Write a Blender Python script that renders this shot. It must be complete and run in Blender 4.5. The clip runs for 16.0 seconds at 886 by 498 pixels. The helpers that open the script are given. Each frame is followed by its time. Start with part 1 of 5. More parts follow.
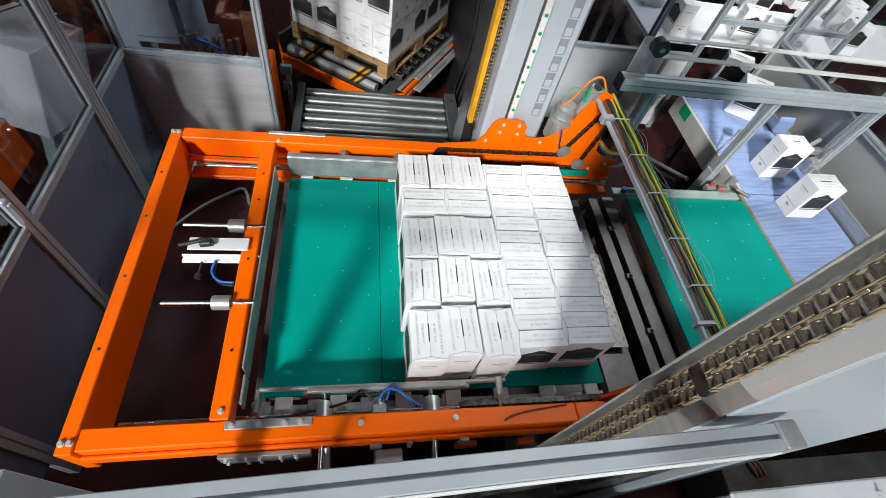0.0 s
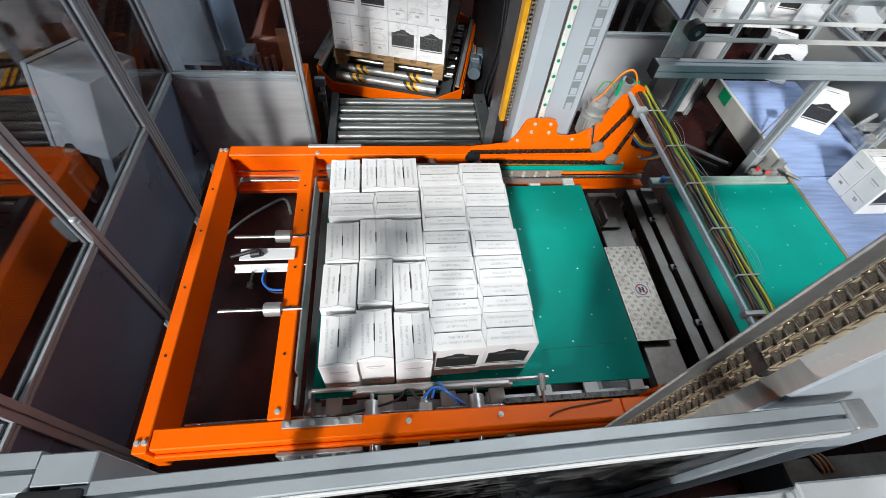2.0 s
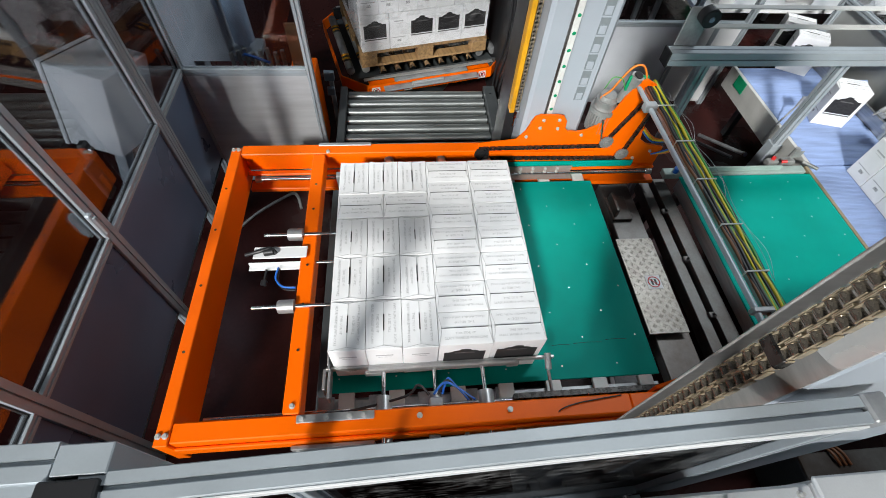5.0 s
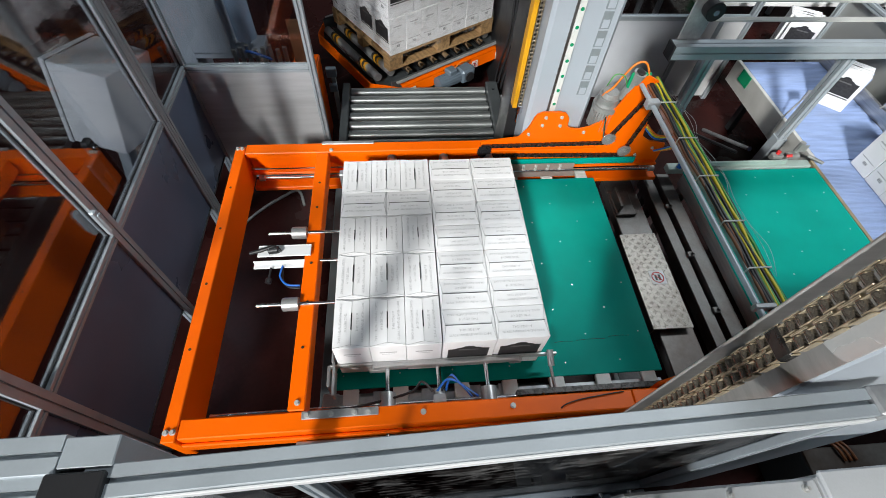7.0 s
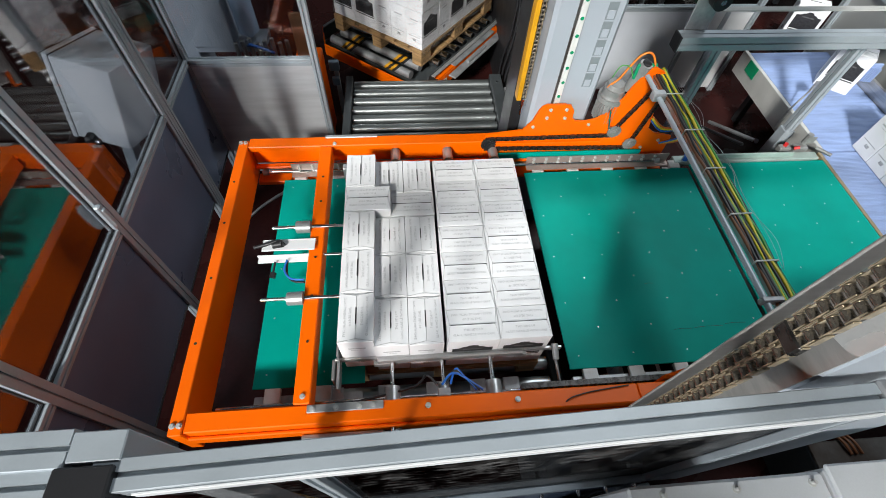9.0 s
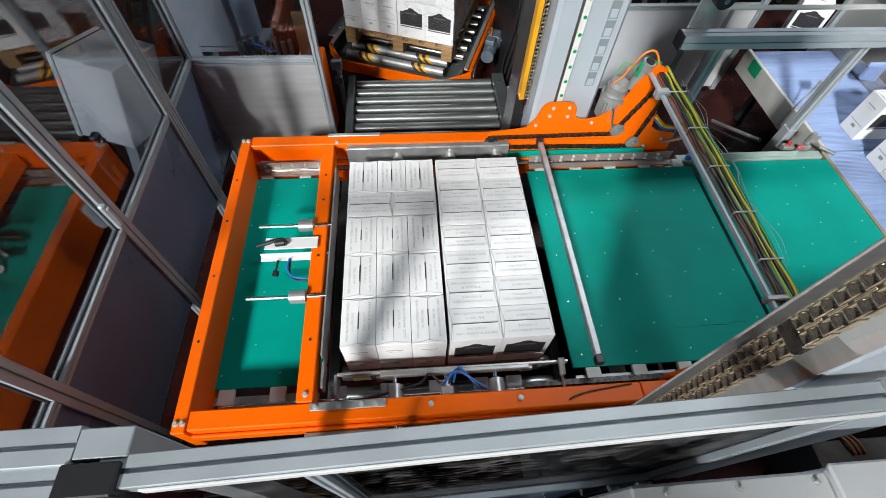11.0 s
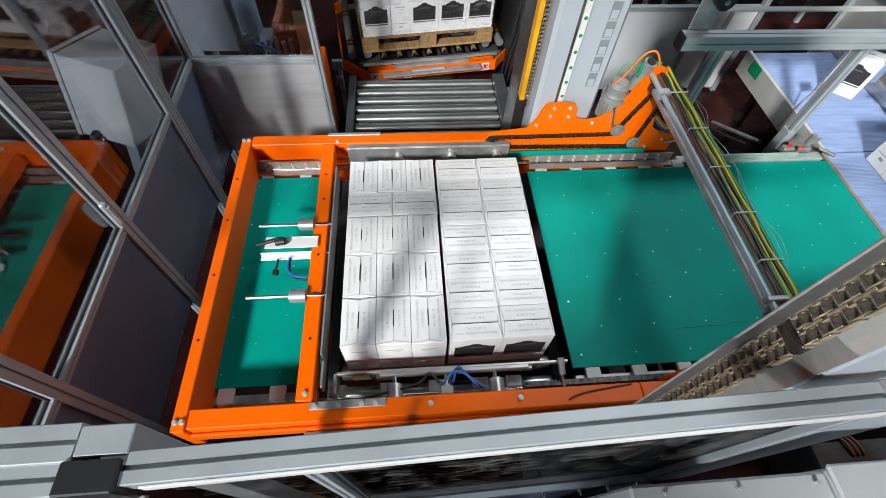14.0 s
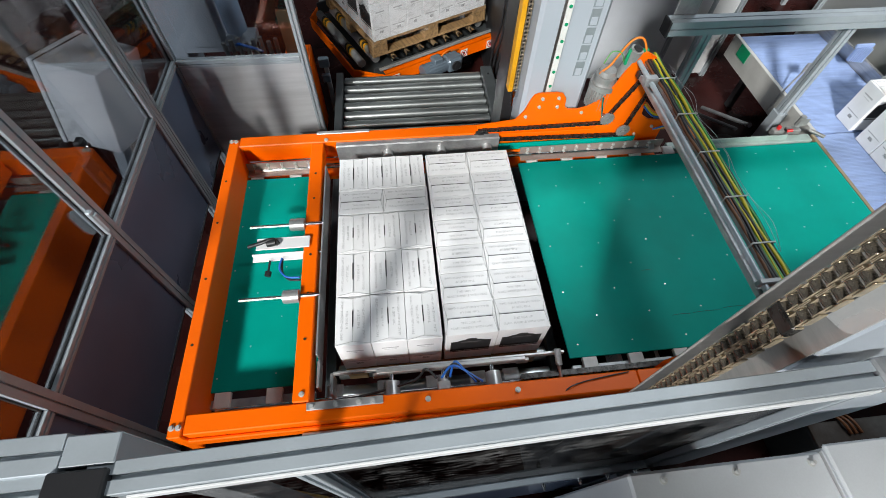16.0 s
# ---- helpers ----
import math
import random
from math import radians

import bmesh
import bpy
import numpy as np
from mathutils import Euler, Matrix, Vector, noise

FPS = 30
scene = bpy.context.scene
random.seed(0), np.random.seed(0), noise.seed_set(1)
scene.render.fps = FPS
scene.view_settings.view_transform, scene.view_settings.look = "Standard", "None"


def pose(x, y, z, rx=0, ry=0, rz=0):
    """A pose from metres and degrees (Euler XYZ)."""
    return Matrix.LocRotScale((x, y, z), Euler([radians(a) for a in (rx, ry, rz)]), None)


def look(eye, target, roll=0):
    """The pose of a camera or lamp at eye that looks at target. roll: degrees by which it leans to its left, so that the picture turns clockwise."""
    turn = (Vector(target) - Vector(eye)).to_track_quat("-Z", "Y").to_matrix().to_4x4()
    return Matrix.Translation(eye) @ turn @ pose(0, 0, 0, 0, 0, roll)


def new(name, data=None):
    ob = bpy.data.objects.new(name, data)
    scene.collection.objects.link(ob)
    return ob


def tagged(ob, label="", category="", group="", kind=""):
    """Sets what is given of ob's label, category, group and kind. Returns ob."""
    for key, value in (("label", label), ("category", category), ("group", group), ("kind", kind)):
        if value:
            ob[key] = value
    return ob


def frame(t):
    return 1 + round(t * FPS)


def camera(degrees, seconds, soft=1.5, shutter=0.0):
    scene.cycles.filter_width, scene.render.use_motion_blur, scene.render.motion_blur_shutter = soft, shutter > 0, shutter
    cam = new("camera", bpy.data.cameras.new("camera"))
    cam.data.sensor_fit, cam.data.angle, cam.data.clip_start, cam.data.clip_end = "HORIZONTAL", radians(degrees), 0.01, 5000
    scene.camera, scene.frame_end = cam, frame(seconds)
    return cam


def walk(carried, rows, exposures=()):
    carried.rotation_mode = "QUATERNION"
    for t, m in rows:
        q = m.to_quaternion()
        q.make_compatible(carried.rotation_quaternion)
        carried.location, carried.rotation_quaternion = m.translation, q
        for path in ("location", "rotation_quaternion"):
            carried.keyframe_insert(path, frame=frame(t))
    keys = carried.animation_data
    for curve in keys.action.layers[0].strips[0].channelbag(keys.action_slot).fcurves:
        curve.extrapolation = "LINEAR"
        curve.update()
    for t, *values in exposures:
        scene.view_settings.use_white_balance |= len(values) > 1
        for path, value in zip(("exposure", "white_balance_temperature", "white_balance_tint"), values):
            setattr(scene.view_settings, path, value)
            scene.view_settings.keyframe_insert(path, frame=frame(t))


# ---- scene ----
cam = camera(89.6, 16.0, soft=0.5)
PATH = [
    (0, (-0.119, -1.317, 2.235), (0.252, -0.201, 0.618), 15.9),
    (0.5, (-0.13, -1.329, 2.231), (0.197, -0.199, 0.614), 13.9),
    (1, (-0.137, -1.343, 2.235), (0.144, -0.208, 0.612), 10.7),
    (1.5, (-0.142, -1.349, 2.235), (0.103, -0.208, 0.61), 9.0),
    (2, (-0.144, -1.352, 2.236), (0.076, -0.208, 0.61), 7.3),
    (2.5, (-0.141, -1.351, 2.231), (0.067, -0.207, 0.604), 6.7),
    (3, (-0.141, -1.351, 2.229), (0.06, -0.212, 0.597), 6.4),
    (3.5, (-0.141, -1.352, 2.233), (0.05, -0.218, 0.596), 6.0),
    (4, (-0.14, -1.349, 2.232), (0.041, -0.218, 0.593), 5.6),
    (6.5, (-0.146, -1.357, 2.229), (0.021, -0.241, 0.578), 4.8),
    (7, (-0.143, -1.357, 2.226), (0.017, -0.242, 0.573), 4.5),
    (7.5, (-0.147, -1.356, 2.225), (0.01, -0.248, 0.568), 4.3),
    (8, (-0.149, -1.355, 2.224), (0.003, -0.252, 0.563), 4.0),
    (8.5, (-0.15, -1.353, 2.223), (-0.001, -0.256, 0.557), 3.9),
    (9, (-0.147, -1.353, 2.221), (-0.003, -0.26, 0.553), 3.8),
    (11.5, (-0.152, -1.356, 2.223), (-0.017, -0.265, 0.552), 3.5),
    (12, (-0.152, -1.354, 2.225), (-0.017, -0.264, 0.554), 3.6),
    (12.5, (-0.154, -1.357, 2.225), (-0.018, -0.266, 0.554), 3.7),
    (13, (-0.154, -1.359, 2.223), (-0.017, -0.267, 0.553), 3.7),
    (13.5, (-0.152, -1.36, 2.221), (-0.017, -0.265, 0.552), 3.6),
    (14, (-0.153, -1.359, 2.222), (-0.017, -0.266, 0.553), 3.7),
    (14.5, (-0.153, -1.357, 2.222), (-0.018, -0.264, 0.553), 3.8),
    (15, (-0.15, -1.355, 2.218), (-0.014, -0.265, 0.547), 3.9),
    (15.5, (-0.149, -1.359, 2.214), (-0.009, -0.273, 0.54), 4.0),
    (16, (-0.132, -1.357, 2.213), (0.018, -0.282, 0.533), 2.3),
]
walk(cam, [(t, look(eye, target, roll)) for t, eye, target, roll in PATH])

# ---- light ----
SUN_WAY = Vector((0.585, 1.30, -1.0))
world = bpy.data.worlds.new("sky")
scene.world = world
world.use_nodes = True
sky = world.node_tree.nodes.new("ShaderNodeTexSky")
sky.sky_type, sky.sun_disc = "NISHITA", False
sky.sun_elevation, sky.sun_rotation = radians(37.2), radians(204)
background = world.node_tree.nodes["Background"]
world.node_tree.links.new(sky.outputs["Color"], background.inputs["Color"])
background.inputs["Strength"].default_value = 0.012

sun = new("sun", bpy.data.lights.new("sun", "SUN"))
sun.data.energy, sun.data.angle, sun.data.color = 5.1, radians(6.6), (0.985, 0.985, 0.95)
sun.matrix_world = look((0, 0, 0), SUN_WAY)


def skylight(x, y, z, sx, sy, watts):
    lamp = new("added_sky_lamp", bpy.data.lights.new("added_sky_lamp", "AREA"))
    lamp.data.shape, lamp.data.size, lamp.data.size_y, lamp.data.energy = "RECTANGLE", sx, sy, watts
    lamp.data.color = (0.86, 0.94, 1.0)
    lamp.matrix_world = pose(x, y, z)


# unseen roof openings, added with their lamps to brighten the rear bay
ADDED_SKYLIGHTS = ((3.8, 7.0, 1.4, 35), (3.4, 8.5, 5.4, 850))
for x0_, x1_, y_, watts_ in ADDED_SKYLIGHTS:
    skylight((x0_ + x1_) / 2, y_, 10.95, x1_ - x0_ - 0.1, 1.5, watts_)

# fill lamp added in an unseen low opening of the south wall, west of the cell; brightens the control box
fill_lamp = new("added_fill_lamp", bpy.data.lights.new("added_fill_lamp", "AREA"))
fill_lamp.data.shape, fill_lamp.data.size, fill_lamp.data.size_y, fill_lamp.data.energy = "RECTANGLE", 2.5, 1.8, 430
fill_lamp.data.color = (0.84, 0.92, 1.0)
fill_lamp.matrix_world = look((-6.3, -4.95, 2.1), (-6.3, 0.0, 2.1))


# ---- materials ----
def mat(name, color, rough=0.5, metal=0.0, vary=0.12, scale=6.0, fine=120.0, bump=0.05, stretch=(1, 1, 1), dirt=None, spec=0.5, rnd=0.0):
    m = bpy.data.materials.new(name)
    m.use_nodes = True
    nt = m.node_tree
    b = nt.nodes["Principled BSDF"]
    b.inputs["Metallic"].default_value = metal
    b.inputs["Specular IOR Level"].default_value = spec
    tc = nt.nodes.new("ShaderNodeTexCoord")
    mp = nt.nodes.new("ShaderNodeMapping")
    mp.inputs["Scale"].default_value = stretch
    nt.links.new(tc.outputs["Object"], mp.inputs["Vector"])
    n1 = nt.nodes.new("ShaderNodeTexNoise")
    n1.inputs["Scale"].default_value, n1.inputs["Detail"].default_value = scale, 5
    n2 = nt.nodes.new("ShaderNodeTexNoise")
    n2.inputs["Scale"].default_value, n2.inputs["Detail"].default_value = fine, 3
    for n in (n1, n2):
        nt.links.new(mp.outputs["Vector"], n.inputs["Vector"])
    ramp = nt.nodes.new("ShaderNodeValToRGB")
    c = Vector(color)
    d = Vector(dirt) if dirt else c * (1 - 2.2 * vary)
    ramp.color_ramp.elements[0].position, ramp.color_ramp.elements[1].position = 0.3, 0.62
    ramp.color_ramp.elements[0].color = (*[max(0, v) for v in d], 1)
    ramp.color_ramp.elements[1].color = (*[min(1, v) for v in c], 1)
    nt.links.new(n1.outputs["Fac"], ramp.inputs["Fac"])
    mix = nt.nodes.new("ShaderNodeMixRGB")
    mix.blend_type = "MULTIPLY"
    mix.inputs["Fac"].default_value = min(1.0, vary * 1.6)
    nt.links.new(ramp.outputs["Color"], mix.inputs["Color1"])
    nt.links.new(n2.outputs["Fac"], mix.inputs["Color2"])
    last = mix.outputs["Color"]
    if rnd:
        info = nt.nodes.new("ShaderNodeObjectInfo")
        rr = nt.nodes.new("ShaderNodeMapRange")
        rr.inputs["To Min"].default_value, rr.inputs["To Max"].default_value = 1 - rnd, 1.0
        nt.links.new(info.outputs["Random"], rr.inputs["Value"])
        mm = nt.nodes.new("ShaderNodeMixRGB")
        mm.blend_type = "MULTIPLY"
        mm.inputs["Fac"].default_value = 1.0
        nt.links.new(last, mm.inputs["Color1"])
        nt.links.new(rr.outputs["Result"], mm.inputs["Color2"])
        last = mm.outputs["Color"]
    nt.links.new(last, b.inputs["Base Color"])
    rg = nt.nodes.new("ShaderNodeMapRange")
    rg.inputs["To Min"].default_value, rg.inputs["To Max"].default_value = max(0.03, rough - 0.1), min(1, rough + 0.1)
    nt.links.new(n1.outputs["Fac"], rg.inputs["Value"])
    nt.links.new(rg.outputs["Result"], b.inputs["Roughness"])
    if bump:
        bp = nt.nodes.new("ShaderNodeBump")
        bp.inputs["Strength"].default_value, bp.inputs["Distance"].default_value = bump, 0.004
        nt.links.new(n2.outputs["Fac"], bp.inputs["Height"])
        nt.links.new(bp.outputs["Normal"], b.inputs["Normal"])
    return m


def glass(name, tint, gloss_rough=0.02, low=0.05, high=0.6, haze=0.0):
    m = bpy.data.materials.new(name)
    m.use_nodes = True
    nt = m.node_tree
    nt.nodes.remove(nt.nodes["Principled BSDF"])
    out = nt.nodes["Material Output"]
    tr = nt.nodes.new("ShaderNodeBsdfTransparent")
    tr.inputs["Color"].default_value = (*tint, 1)
    gl = nt.nodes.new("ShaderNodeBsdfGlossy")
    gl.inputs["Roughness"].default_value = gloss_rough
    lw = nt.nodes.new("ShaderNodeLayerWeight")
    lw.inputs["Blend"].default_value = 0.5
    pw = nt.nodes.new("ShaderNodeMath")
    pw.operation = "POWER"
    pw.inputs[1].default_value = 2.5
    fr = nt.nodes.new("ShaderNodeMapRange")
    fr.inputs["To Min"].default_value, fr.inputs["To Max"].default_value = low, high
    nt.links.new(lw.outputs["Facing"], pw.inputs[0])
    nt.links.new(pw.outputs["Value"], fr.inputs["Value"])
    mx = nt.nodes.new("ShaderNodeMixShader")
    nt.links.new(fr.outputs["Result"], mx.inputs["Fac"])
    nt.links.new(tr.outputs["BSDF"], mx.inputs[1])
    nt.links.new(gl.outputs["BSDF"], mx.inputs[2])
    last = mx.outputs["Shader"]
    if haze:
        tc = nt.nodes.new("ShaderNodeTexCoord")
        mp = nt.nodes.new("ShaderNodeMapping")
        mp.inputs["Scale"].default_value = (2.2, 2.2, 4.5)
        mp.inputs["Rotation"].default_value = (0.0, 0.9, 0.3)
        nz = nt.nodes.new("ShaderNodeTexNoise")
        nz.inputs["Scale"].default_value, nz.inputs["Detail"].default_value, nz.inputs["Distortion"].default_value = 3.5, 10, 1.2
        rp = nt.nodes.new("ShaderNodeValToRGB")
        rp.color_ramp.elements[0].position, rp.color_ramp.elements[1].position = 0.52, 0.75
        rp.color_ramp.elements[1].color = (haze, haze, haze, 1)
        df = nt.nodes.new("ShaderNodeBsdfDiffuse")
        df.inputs["Color"].default_value = (0.7, 0.7, 0.7, 1)
        m2 = nt.nodes.new("ShaderNodeMixShader")
        nt.links.new(tc.outputs["Object"], mp.inputs["Vector"])
        nt.links.new(mp.outputs["Vector"], nz.inputs["Vector"])
        nt.links.new(nz.outputs["Fac"], rp.inputs["Fac"])
        nt.links.new(rp.outputs["Color"], m2.inputs["Fac"])
        nt.links.new(last, m2.inputs[1])
        nt.links.new(df.outputs["BSDF"], m2.inputs[2])
        last = m2.outputs["Shader"]
    nt.links.new(last, out.inputs["Surface"])
    return m


ORANGE = mat("orange_paint", (0.92, 0.135, 0.0), 0.34, 0, 0.03, 3, 260, 0.03, spec=0.25)
GREEN = mat("green_plastic", (0.0, 0.34, 0.275), 0.5, 0, 0.06, 3, 300, 0.04, spec=0.07)
ALU = mat("anodised_aluminium", (0.40, 0.445, 0.48), 0.42, 0.25, 0.05, 8, 200, 0.02)
STEEL = mat("brushed_steel", (0.58, 0.58, 0.58), 0.33, 0.65, 0.12, 5, 90, 0.06, (1, 1, 12))
ZINC = mat("zinc_plated_bolt", (0.62, 0.62, 0.60), 0.38, 0.35, 0.08, 30, 200, 0.02)
CHROME = mat("polished_steel", (0.78, 0.79, 0.8), 0.16, 1.0, 0.05, 9, 200, 0.01)
GALV = mat("galvanised_sheet", (0.5, 0.51, 0.52), 0.45, 0.6, 0.18, 9, 60, 0.05)
ROLLER = mat("roller_steel", (0.43, 0.46, 0.46), 0.30, 0.9, 0.06, 5, 150, 0.0, (0.6, 0.6, 0.6))
DARKFRAME = mat("dark_grey_paint", (0.06, 0.068, 0.072), 0.45, 0.1, 0.1, 7, 200, 0.04)
COLUMN = mat("light_grey_paint", (0.40, 0.44, 0.49), 0.42, 0, 0.04, 2, 300, 0.04)
PANEL = mat("grey_panel", (0.17, 0.22, 0.32), 0.3, 0.35, 0.06, 3, 260, 0.1)
BACKSHEET = mat("brushed_sheet", (0.62, 0.63, 0.65), 0.34, 0.35, 0.07, 2.5, 70, 0.12, (1, 1, 9))
WHITEPAINT = mat("white_paint", (0.74, 0.75, 0.76), 0.4, 0, 0.05, 3, 200, 0.03)
CARD = mat("white_carton", (0.84, 0.84, 0.85), 0.62, 0, 0.035, 9, 500, 0.05, rnd=0.05)
LETTER = mat("pale_grey_lettering", (0.47, 0.47, 0.475), 0.6, 0, 0.05, 9, 300, 0)
PRINT = mat("grey_print", (0.25, 0.25, 0.255), 0.6, 0, 0.05, 9, 300, 0)
DARKPRINT = mat("dark_print", (0.045, 0.043, 0.045), 0.45, 0, 0.3, 60, 300, 0)
MIDPRINT = mat("mid_print", (0.16, 0.155, 0.155), 0.5, 0, 0.2, 60, 300, 0)
WOOD = mat("pallet_wood", (0.50, 0.30, 0.13), 0.75, 0, 0.22, 5, 60, 0.3, (1, 9, 9), rnd=0.2)
FLOOR = mat("red_brown_floor", (0.050, 0.014, 0.0125), 0.26, 0, 0.25, 1.3, 40, 0.05, spec=0.16)
BLACK = mat("black_plastic", (0.018, 0.018, 0.02), 0.45, 0, 0.1, 9, 200, 0.03)
CHAIN = mat("oiled_chain_steel", (0.72, 0.60, 0.42), 0.34, 0.55, 0.2, 40, 200, 0.05)
CHAINDARK = mat("black_chain", (0.07, 0.066, 0.062), 0.28, 0.6, 0.25, 40, 200, 0.1)
YELLOW = mat("yellow_paint", (0.75, 0.36, 0.01), 0.45, 0, 0.12, 8, 200, 0.04)
GREENDOT = mat("green_plug", (0.0, 0.28, 0.12), 0.4, 0, 0.05)
BLUEBELT = mat("blue_belt", (0.30, 0.40, 0.66), 0.5, 0, 0.1, 4, 140, 0.12, (1, 8, 1))
PITSTEEL = mat("stained_steel", (0.15, 0.145, 0.138), 0.42, 0.6, 0.2, 4, 60, 0.1, dirt=(0.075, 0.055, 0.045))
WHITEPAD = mat("white_slide_pad", (0.72, 0.72, 0.69), 0.5, 0, 0.08, 12, 200, 0.03)
RED = mat("red_plastic", (0.6, 0.02, 0.02), 0.4, 0, 0.05)
BLUE = mat("blue_hose", (0.02, 0.14, 0.55), 0.35, 0, 0.05)
YELLOWWIRE = mat("yellow_wire", (0.75, 0.6, 0.03), 0.4, 0, 0.05)
GREENWIRE = mat("green_wire", (0.09, 0.40, 0.08), 0.4, 0, 0.05)
ORANGEWIRE = mat("orange_wire", (0.75, 0.2, 0.02), 0.4, 0, 0.05)
MOTORGREY = mat("motor_cast_grey", (0.34, 0.34, 0.33), 0.4, 0.3, 0.15, 9, 120, 0.1)
MOTORBLUE = mat("motor_blue_grey", (0.13, 0.17, 0.21), 0.4, 0.2, 0.1, 9, 120, 0.06)
WALLMAT = mat("hall_wall", (0.11, 0.11, 0.115), 0.8, 0, 0.08, 1.5, 40, 0.05)
FILMROLL = mat("film_roll", (0.42, 0.55, 0.72), 0.25, 0, 0.06, 5, 100, 0.02)
CABINETPAINT = mat("pale_grey_cabinet_paint", (0.60, 0.62, 0.64), 0.35, 0.1, 0.06, 3, 160, 0.04)
REARPANEL = mat("blue_grey_sheet", (0.64, 0.67, 0.72), 0.45, 0.1, 0.06, 3, 160, 0.04)
BARREL = mat("oily_chain_roller", (0.30, 0.26, 0.21), 0.28, 0.7, 0.2, 40, 200, 0.03)
STAINLESS = mat("stainless_sheet", (0.62, 0.61, 0.58), 0.45, 0.25, 0.08, 6, 120, 0.05)
TREAD = mat("worn_tread_sheet", (0.27, 0.25, 0.22), 0.36, 0.6, 0.2, 7, 60, 0.08, dirt=(0.15, 0.13, 0.11))
BRIGHTSHEET = mat("polished_channel_sheet", (0.50, 0.49, 0.475), 0.36, 0.45, 0.1, 5, 90, 0.03, (1, 1, 9))
COVERSHEET = mat("bright_cover_sheet", (0.72, 0.72, 0.71), 0.3, 0.3, 0.05, 3, 150, 0.03)
PANE = glass("guard_pane", (0.86, 0.87, 0.88))
DARKPANE = glass("smoked_pane", (0.76, 0.77, 0.79), 0.012, 0.11, 0.6)
SCRATCHED = glass("scratched_pane", (0.50, 0.48, 0.47), 0.04, 0.02, 0.12, 0.14)
CLEARER = glass("worn_clear_pane", (0.72, 0.70, 0.69), 0.03, 0.02, 0.12, 0.05)
FILM = glass("stretch_film", (0.96, 0.96, 0.97), 0.14, 0.05, 0.5, 0.2)


# ---- mesh helpers ----
def blk(bm, x0, x1, y0, y1, z0, z1, bev=0.0, mi=0):
    made = bmesh.ops.create_cube(bm, size=1.0)["verts"]
    m = Matrix.Translation(((x0 + x1) / 2, (y0 + y1) / 2, (z0 + z1) / 2)) @ Matrix.Diagonal((abs(x1 - x0), abs(y1 - y0), abs(z1 - z0), 1))
    bmesh.ops.transform(bm, matrix=m, verts=made)
    if mi:
        for f in {f for v in made for f in v.link_faces}:
            f.material_index = mi
    if bev:
        edges = list({e for v in made for e in v.link_edges})
        bmesh.ops.bevel(bm, geom=edges, offset=bev, segments=1, affect="EDGES", material=-1)
    return bm


def cyl(bm, p, q, r, n=14, mi=0, r2=None):
    p, q = Vector(p), Vector(q)
    m = Matrix.Translation((p + q) / 2) @ (q - p).to_track_quat("Z", "Y").to_matrix().to_4x4()
    made = bmesh.ops.create_cone(bm, cap_ends=True, segments=n, radius1=r, radius2=r if r2 is None else r2, depth=(q - p).length, matrix=m)["verts"]
    for f in {f for v in made for f in v.link_faces}:
        f.material_index = mi
        f.smooth = len(f.verts) == 4
        if len(f.verts) != 4:
            for e in f.edges:
                e.smooth = False
    return bm


def tube(bm, pts, r, n=7, mi=0):
    pts = [Vector(p) for p in pts]
    rings = []
    for i, p in enumerate(pts):
        d = (pts[min(i + 1, len(pts) - 1)] - pts[max(i - 1, 0)]).normalized()
        q = d.to_track_quat("Z", "Y").to_matrix()
        rings.append([bm.verts.new(p + q @ Vector((r * math.cos(a), r * math.sin(a), 0))) for a in [2 * math.pi * k / n for k in range(n)]])
    for a, b in zip(rings, rings[1:]):
        for k in range(n):
            f = bm.faces.new((a[k], a[(k + 1) % n], b[(k + 1) % n], b[k]))
            f.smooth, f.material_index = True, mi
    bm.faces.new(rings[0][::-1]), bm.faces.new(rings[-1])
    return bm


def smooth_path(pts, steps=6):
    """A Catmull-Rom line through the points."""
    pts = [Vector(p) for p in pts]
    out = []
    for i in range(len(pts) - 1):
        a, b, c, d = pts[max(i - 1, 0)], pts[i], pts[i + 1], pts[min(i + 2, len(pts) - 1)]
        for k in range(steps):
            s = k / steps
            out.append(0.5 * (2 * b + (c - a) * s + (2 * a - 5 * b + 4 * c - d) * s * s + (3 * b - a - 3 * c + d) * s ** 3))
    return out + [pts[-1]]


def prism_y(bm, outline, y0, y1, bev=0.0, mi=0):
    """An outline in x and z, drawn out along y."""
    lo = [bm.verts.new((x, y0, z)) for x, z in outline]
    hi = [bm.verts.new((x, y1, z)) for x, z in outline]
    n = len(outline)
    faces = [bm.faces.new(lo), bm.faces.new(hi[::-1])]
    for i in range(n):
        faces.append(bm.faces.new((lo[i], hi[i], hi[(i + 1) % n], lo[(i + 1) % n])))
    for f in faces:
        f.material_index = mi
    bmesh.ops.recalc_face_normals(bm, faces=faces)
    return bm


def mesh_of(name, bm, *mats):
    me = bpy.data.meshes.new(name)
    bmesh.ops.recalc_face_normals(bm, faces=bm.faces)
    bm.to_mesh(me)
    bm.free()
    for m in mats:
        me.materials.append(m)
    return me


def part(name, bm, mats, parent=None, label=""):
    mats = mats if isinstance(mats, (tuple, list)) else (mats,)
    ob = new(name, mesh_of(name, bm, *mats) if isinstance(bm, bmesh.types.BMesh) else bm)
    ob.parent = parent
    if label:
        tagged(ob, label)
    return ob


def thing(name, label, category, at=None, group="", kind=""):
    ob = new(name)
    ob.empty_display_size = 0.05
    if at:
        ob.location = at
    return tagged(ob, label, category, group, kind)


def one(name, bm, mats, label, category="", group="", kind=""):
    return tagged(part(name, bm, mats), label, category, group, kind)


N = bmesh.new
